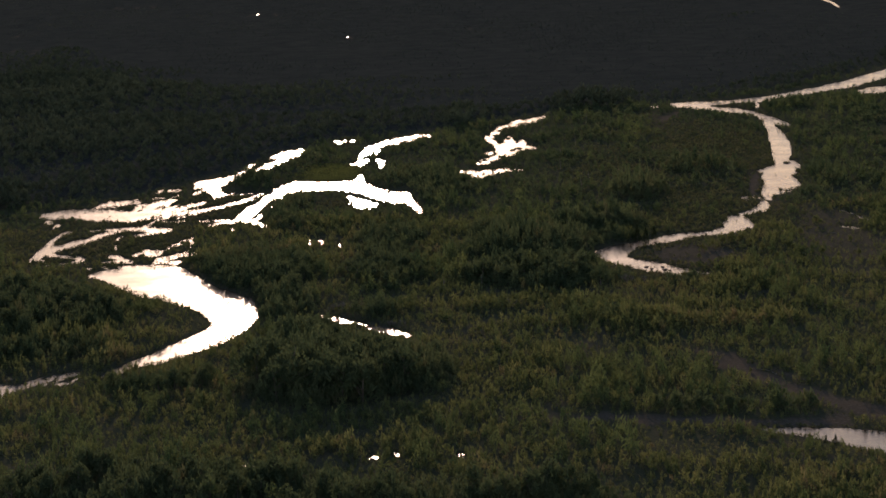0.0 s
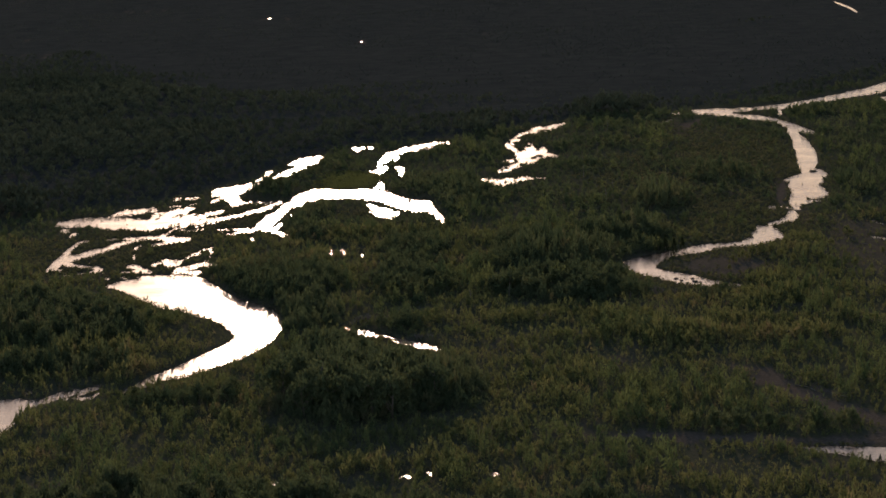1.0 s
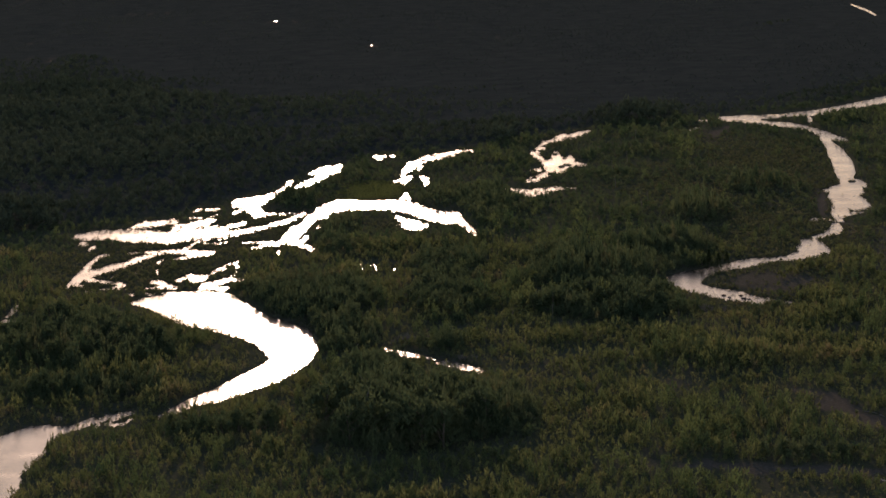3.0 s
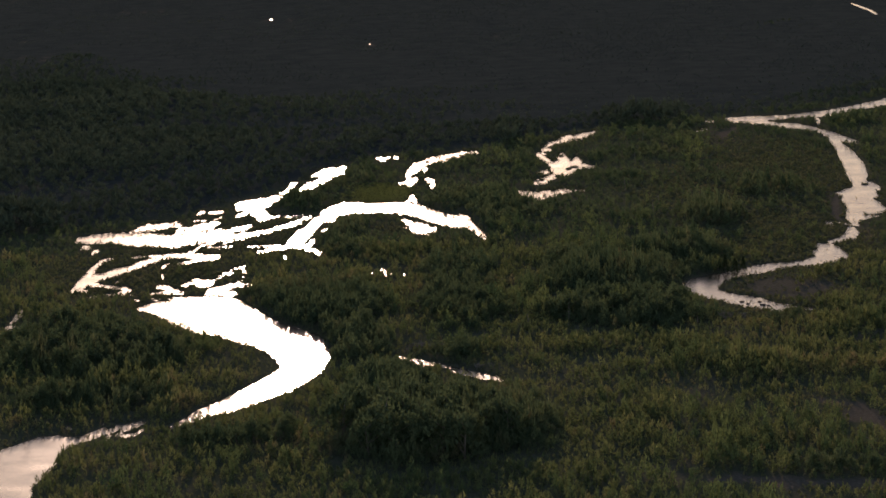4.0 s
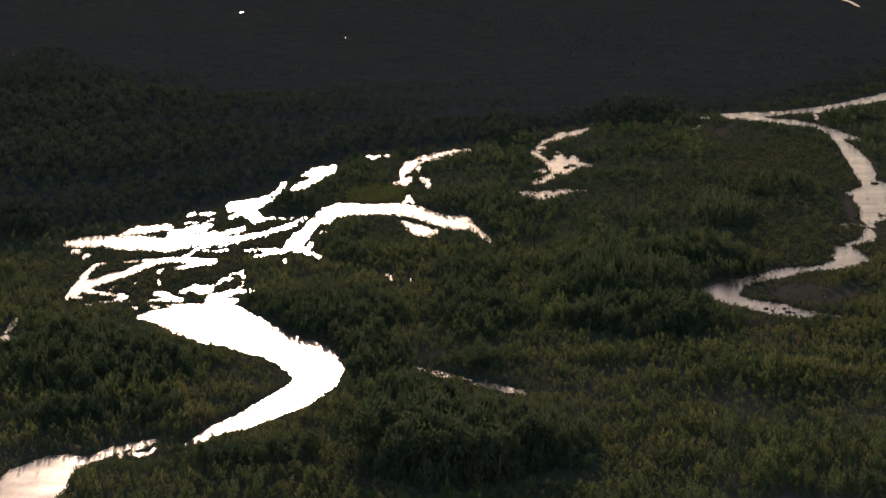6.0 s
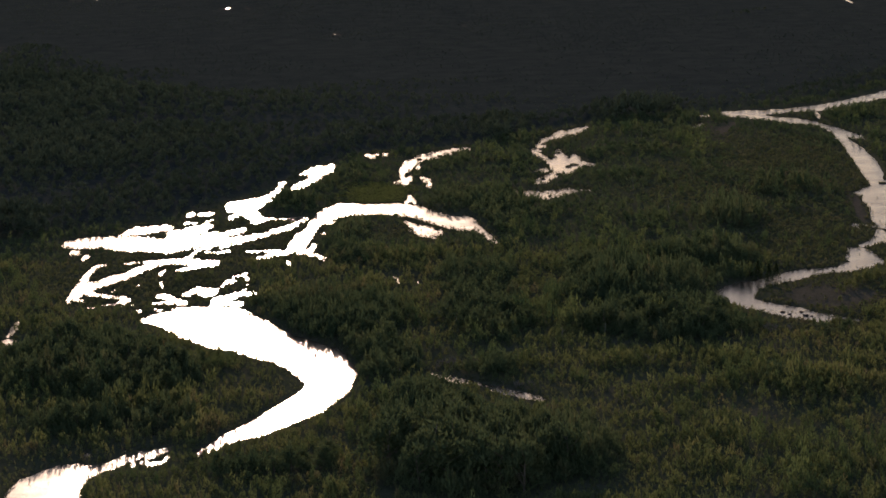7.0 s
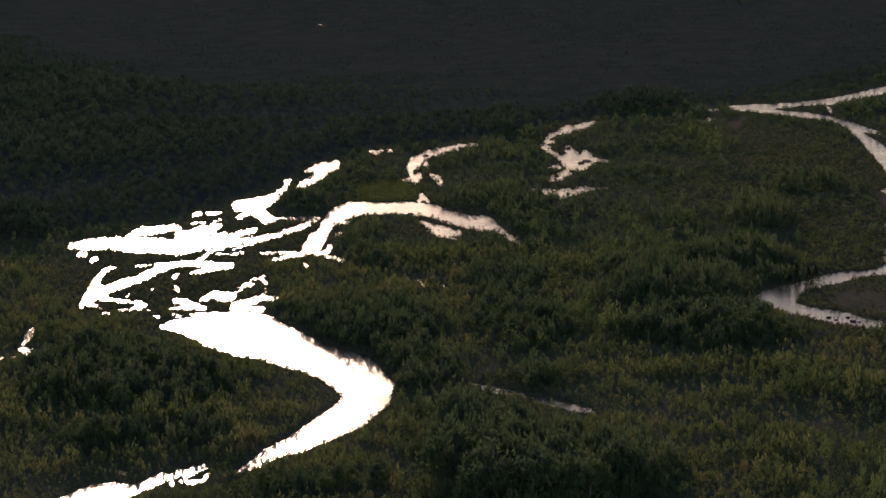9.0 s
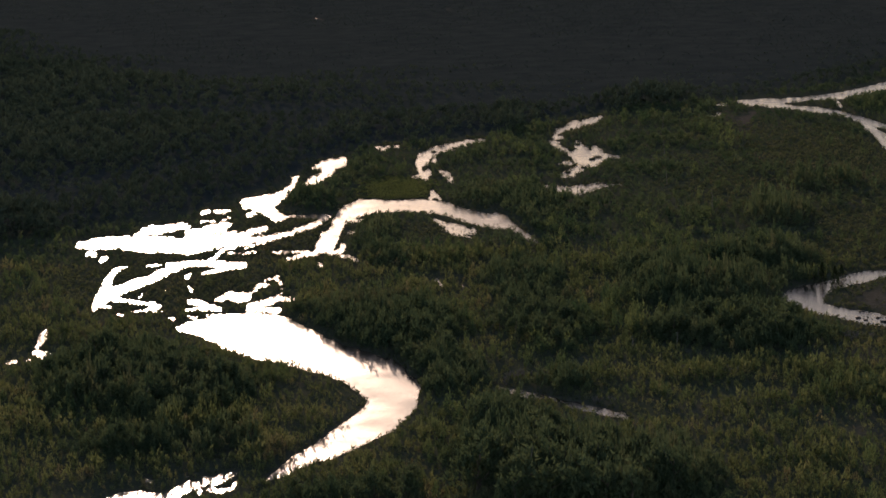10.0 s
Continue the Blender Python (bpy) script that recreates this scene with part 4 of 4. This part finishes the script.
def spruce(seed, height):
    gen = np.random.default_rng(seed)
    tree = new("spruce")
    bm = bmesh.new()
    tube(bm, [Vector((0, 0, -0.1)), Vector((0, 0, height * 0.5)), Vector((0, 0, height))], [height * 0.022, height * 0.013, 0.01])
    me = bpy.data.meshes.new("trunk")
    bm.to_mesh(me)
    bm.free()
    me.materials.append(BARK)
    part("trunk", me, tree)
    n = 340
    up = gen.uniform(0.08, 1.0, n)
    a = gen.uniform(0, 6.283, n)
    r = (1.02 - up) * height * 0.33 * gen.uniform(0.4, 1.1, n)
    out = np.stack([np.cos(a), np.sin(a), np.full(n, -0.3)], 1)
    pts, facing = leaf_sprays(np.stack([np.cos(a) * r, np.sin(a) * r, up * height - r * 0.25], 1), out, height * 0.08, gen, 0.1)
    part("crown", quads_mesh("crown", pts, np.arange(len(pts)).reshape(-1, 3), NEEDLE, np.full(len(pts), 0.4), normals=facing), tree, "narrow dark needle crown")
    return tagged(tree, "narrow dark spruce standing on the river bank", "tree", "spruces on the banks")


for k, (sx, sy, sh) in enumerate([(57.3, 1386, 7.0), (60.6, 1379, 7.2), (64.6, 1389, 6.0), (54.8, 1391, 6.0), (93.2, 958, 2.4), (95.6, 954, 3.3), (101.5, 943, 2.0), (103.8, 940, 1.6), (89.2, 963, 1.8)]):
    sx, sy = np.array([float(sx)]), np.array([float(sy)])
    spruce(300 + k, sh).location = (sx[0], sy[0], ground_height(sx, sy)[0] - 0.05)


# lone bushes on the bars and the spit inside the bend
def bush(seed):
    gen, pick = np.random.default_rng(seed), random.Random(seed)
    thing = new("bush")
    for k in range(5):
        bm = bmesh.new()
        a = k * 1.257 + pick.uniform(-0.4, 0.4)
        out = Vector((math.cos(a) * 0.22, math.sin(a) * 0.22, 0.62))
        tube(bm, [Vector((0, 0, -0.03)), out * 0.5, out], [0.016, 0.011, 0.004], 5)
        me = bpy.data.meshes.new("stem")
        bm.to_mesh(me)
        bm.free()
        me.materials.append(BARK)
        part("stem", me, thing)
    pts, facing = lobed_crown(420, 11, 0.085, gen, plume=1.8)
    part("foliage", quads_mesh("foliage", pts, np.arange(len(pts)).reshape(-1, 3), WILLOW, np.full(len(pts), gen.uniform(0.35, 0.65)), normals=facing), thing, "upright olive-green willow shoots")
    return tagged(thing, "bushy willow standing alone on a gravelly river bar", "bush", "lone willows on the bars")


BUSHES = [bush(800 + k) for k in range(5)]
BUSH_SPOTS = [
    (86.8, 1352, 4.6), (91.1, 1362, 5.4), (95.8, 1369, 5.0), (100.2, 1373, 3.6), (82.3, 1344, 3.8), (102.6, 1355, 4.4), (106.2, 1343, 3.6),
    (79.7, 1326, 2.6), (110.4, 1319, 3.0), (118.5, 1345, 3.6), (119.9, 1302, 3.2), (129.3, 1327, 3.4), (134.6, 1314, 2.8), (125.3, 1380, 4.0),
    (135.6, 1411, 4.8), (144.1, 1359, 3.0), (143.1, 1320, 3.4), (70.5, 1276, 3.4), (64.4, 1284, 2.4), (91.4, 1279, 3.8), (100.4, 1256, 4.2),
    (80.0, 1072, 1.8), (97.0, 1050, 2.2), (70.0, 1084, 2.0), (106.0, 1030, 1.6),
]
for k, (ux, uy, uh) in enumerate(BUSH_SPOTS):
    px, py = np.array([ux]), np.array([float(uy)])
    m = pose(ux, uy, ground_height(px, py)[0] - 0.03, 0, 0, 67 * k)
    ob = BUSHES[k] if k < len(BUSHES) else copy_thing(BUSHES[k % len(BUSHES)], m)
    ob.matrix_basis = m @ Matrix.Diagonal((uh * 0.95, uh * 0.95, uh, 1))


# ---------------------------------------------------------------- small things
def mud_material():
    m, n, l, bsdf = material("wet_mud")
    tex = node(n, "ShaderNodeTexNoise", Scale=2.5, Detail=5.0)
    r = ramp(n, (0.3, (0.030, 0.026, 0.020)), (0.7, (0.085, 0.075, 0.055)))
    l.new(tex.outputs["Fac"], r.inputs[0])
    l.new(r.outputs[0], bsdf.inputs["Base Color"])
    bsdf.inputs["Roughness"].default_value = 0.8
    bump = node(n, "ShaderNodeBump", Strength=0.7, Distance=0.1)
    l.new(tex.outputs["Fac"], bump.inputs["Height"])
    l.new(bump.outputs[0], bsdf.inputs["Normal"])
    return m


def dead_wood_material():
    m, n, l, bsdf = material("bleached_wood")
    tex = node(n, "ShaderNodeTexNoise", Scale=4.0, Detail=5.0)
    r = ramp(n, (0.3, (0.13, 0.115, 0.095)), (0.75, (0.27, 0.24, 0.20)))
    l.new(tex.outputs["Fac"], r.inputs[0])
    l.new(r.outputs[0], bsdf.inputs["Base Color"])
    bsdf.inputs["Roughness"].default_value = 0.85
    return m


MUD, DEAD = mud_material(), dead_wood_material()


def lump(seed, rx, ry, rz, rough):
    """A rounded, uneven lump resting on z = 0."""
    bm = bmesh.new()
    bmesh.ops.create_icosphere(bm, subdivisions=3, radius=1)
    for v in bm.verts:
        k = 1 + rough * noise.fractal(v.co * 1.7 + Vector((seed * 3.1, 0, 0)), 1.0, 2.0, 3)
        v.co = Vector((v.co.x * rx * k, v.co.y * ry * k, v.co.z * rz * k))
        v.co.z = max(v.co.z, -0.4 * rz)
    me = bpy.data.meshes.new("lump")
    bm.to_mesh(me)
    bm.free()
    me.materials.append(MUD)
    me.polygons.foreach_set("use_smooth", np.full(len(me.polygons), True))
    return me


def hummock(seed, x, y, size):
    gen = np.random.default_rng(seed)
    thing = new("hummock")
    part("mound", lump(seed, size, size * 1.6, 0.30, 0.45), thing, "low mound of dark wet mud")
    n = 130
    a, r = gen.uniform(0, 6.283, n), np.sqrt(gen.random(n)) * size * 0.85
    up = np.stack([np.cos(a) * 0.3, np.sin(a) * 0.3, np.ones(n)], 1)
    pts, facing = leaf_sprays(np.stack([np.cos(a) * r, np.sin(a) * r * 1.5, np.full(n, 0.34)], 1), up, 0.34, gen, 1.4)
    tagged(part("sedge", quads_mesh("sedge", pts, np.arange(len(pts)).reshape(-1, 3), SEDGE, np.full(len(pts), 0.4), normals=facing), thing, "short olive sedge blades"), kind="stuff")
    thing.location = (x, y, 0.02)
    return tagged(thing, "small grassy mud hummock standing in shallow water", "hummock", "hummocks in the ponds")


HUMMOCKS = [(1.6, 1831, 2.2), (-1.4, 1809, 1.8), (1.6, 1775, 2.0), (10.6, 1743, 2.4), (1.5, 1709, 1.7), (-7, 1695, 1.4),
            (7.6, 1736, 1.6), (-71.9, 1582, 1.5), (-76.1, 1591, 1.2), (-81.6, 1589, 1.1), (5.8, 1791, 1.3), (143, 1640, 2.0),
            (-63, 1783, 1.4), (-66, 1738, 1.2), (-141, 1406, 1.6), (-134, 1420, 1.3), (-139, 1431, 1.1)]
for k, (hx, hy, hs) in enumerate(HUMMOCKS):
    hummock(400 + k, hx, hy, hs)


for k, (rx, ry, rs) in enumerate([(57.6, 1313.6, 0.9), (59.4, 1308.8, 0.7), (64.7, 1304.8, 1.1), (64.0, 1312.3, 0.8), (66.4, 1303.1, 0.6)]):
    rock = new("rock", lump(500 + k, rs, rs * 1.2, rs * 0.5, 0.6))
    rock.location = (rx, ry, 0.02)
    tagged(rock, "dark wet boulder breaking the shallow river", "rock", "boulders in the river")


def snag(seed, x, y, height):
    gen = random.Random(seed)
    thing = new("dead_tree")
    bm = bmesh.new()
    lean = Vector((gen.uniform(-0.12, 0.12), gen.uniform(-0.05, 0.05), 1)).normalized()
    tube(bm, [lean * height * f for f in (-0.05, 0.35, 0.7, 1.0)], [0.16, 0.12, 0.08, 0.03], 7)
    me = bpy.data.meshes.new("trunk")
    bm.to_mesh(me)
    bm.free()
    me.materials.append(DEAD)
    part("trunk", me, thing, "bleached bare trunk")
    for _ in range(5):
        bm = bmesh.new()
        a = gen.uniform(0, 6.283)
        start = lean * height * gen.uniform(0.4, 0.85)
        out = Vector((math.cos(a), math.sin(a), gen.uniform(0.3, 0.9))).normalized()
        long = gen.uniform(0.7, 1.5)
        tube(bm, [start, start + out * long * 0.6, start + out * long + Vector((0, 0, 0.15))], [0.07, 0.05, 0.02], 5)
        me = bpy.data.meshes.new("branch")
        bm.to_mesh(me)
        bm.free()
        me.materials.append(DEAD)
        part("branch", me, thing)
    px, py = np.array([x]), np.array([y])
    thing.location = (x, y, ground_height(px, py)[0])
    return tagged(thing, "pale leafless dead tree rising from the scrub", "tree", "dead trees in the scrub")


for k, (sx, sy, sh) in enumerate([(48.3, 1812.0, 9.0), (41.0, 1737.0, 7.0), (30.7, 1637.0, 6.5), (32.2, 1706.0, 5.5), (38.8, 1544.0, 8.0), (43.3, 1581.0, 6.0), (-8.3, 1267.6, 6.0), (-23.0, 1264.0, 5.5)]):
    snag(600 + k, sx, sy, sh)


# leafless shrubs, pale among the green scrub
def dead_shrub(seed):
    gen = random.Random(seed)
    thing = new("dead_shrub")
    for k in range(7):
        bm = bmesh.new()
        a = k * 0.9 + gen.uniform(-0.3, 0.3)
        out = Vector((math.cos(a) * gen.uniform(0.25, 0.6), math.sin(a) * gen.uniform(0.25, 0.6), gen.uniform(0.6, 1.0)))
        tube(bm, [Vector((0, 0, -0.05)), out * 0.5 + Vector((0, 0, 0.06)), out], [0.030, 0.022, 0.006], 5)
        for _ in range(6):
            start = out * gen.uniform(0.4, 0.85)
            way = Vector((gen.uniform(-1, 1), gen.uniform(-1, 1), gen.uniform(0.2, 1.0))).normalized()
            tube(bm, [start, start + way * 0.14, start + way * 0.26 + Vector((0, 0, 0.05))], [0.014, 0.010, 0.004], 4)
        me = bpy.data.meshes.new("stem")
        bm.to_mesh(me)
        bm.free()
        me.materials.append(DEAD)
        part("stem", me, thing)
    return tagged(thing, "leafless pale grey-brown shrub among green willow scrub", "shrub", "dead shrubs in the scrub")


DEAD_SHRUBS = [dead_shrub(900 + k) for k in range(4)]
gaps = random.Random(12)
for k, (cx, cy, wide) in enumerate([(-62, 1229, 5)] * 5 + [(-57, 1231, 4)] * 4 + [(26, 1335, 5)] * 6 + [(51, 1271, 4)] * 4 + [(18, 1400, 5)] * 5 + [(-38, 1192, 4)] * 3 + [(-5, 1220, 9)] * 3):
    ux, uy, uh = cx + gaps.uniform(-wide, wide), cy + gaps.uniform(-wide, wide), gaps.uniform(2.0, 3.6)
    m = pose(ux, uy, ground_height(np.array([ux]), np.array([uy]))[0] - 0.03, 0, 0, 83 * k)
    ob = DEAD_SHRUBS[k] if k < len(DEAD_SHRUBS) else copy_thing(DEAD_SHRUBS[k % len(DEAD_SHRUBS)], m)
    ob.matrix_basis = m @ Matrix.Diagonal((uh, uh, uh, 1))


# made-up logs: slim pale shapes in place of dry sand rims on the bars
def driftwood(seed, x, y, length):
    gen = random.Random(seed)
    bm = bmesh.new()
    a = gen.uniform(-1.35, -0.7)
    way = Vector((math.cos(a), math.sin(a), 0.0))
    bend = Vector((0, 0, gen.uniform(0.02, 0.12)))
    tube(bm, [way * length * -0.5, way * length * -0.1 + bend, way * length * 0.3 + bend, way * length * 0.5], [0.15, 0.14, 0.11, 0.05], 8)
    bm.faces.new(list(bm.verts)[:8])
    me = bpy.data.meshes.new("pale_rim_log")
    bm.to_mesh(me)
    bm.free()
    me.materials.append(DEAD)
    px, py = np.array([x]), np.array([y])
    log = new("pale_rim_log", me)
    log.location = (x, y, ground_height(px, py)[0] + 0.08)
    tagged(log, "pale log shape added on a silt bar, as its pale sand rims", "log", "driftwood on the bars")


for k, (lx, ly, ll) in enumerate([(72.0, 1056.5, 5.0), (74.4, 1050.3, 4.0), (84.4, 1074.2, 6.0), (87.5, 1067.7, 4.5), (96.2, 1054.5, 5.0), (120.0, 1395.0, 5.0), (140.0, 1385.0, 4.0)]):
    driftwood(700 + k, lx, ly, ll)
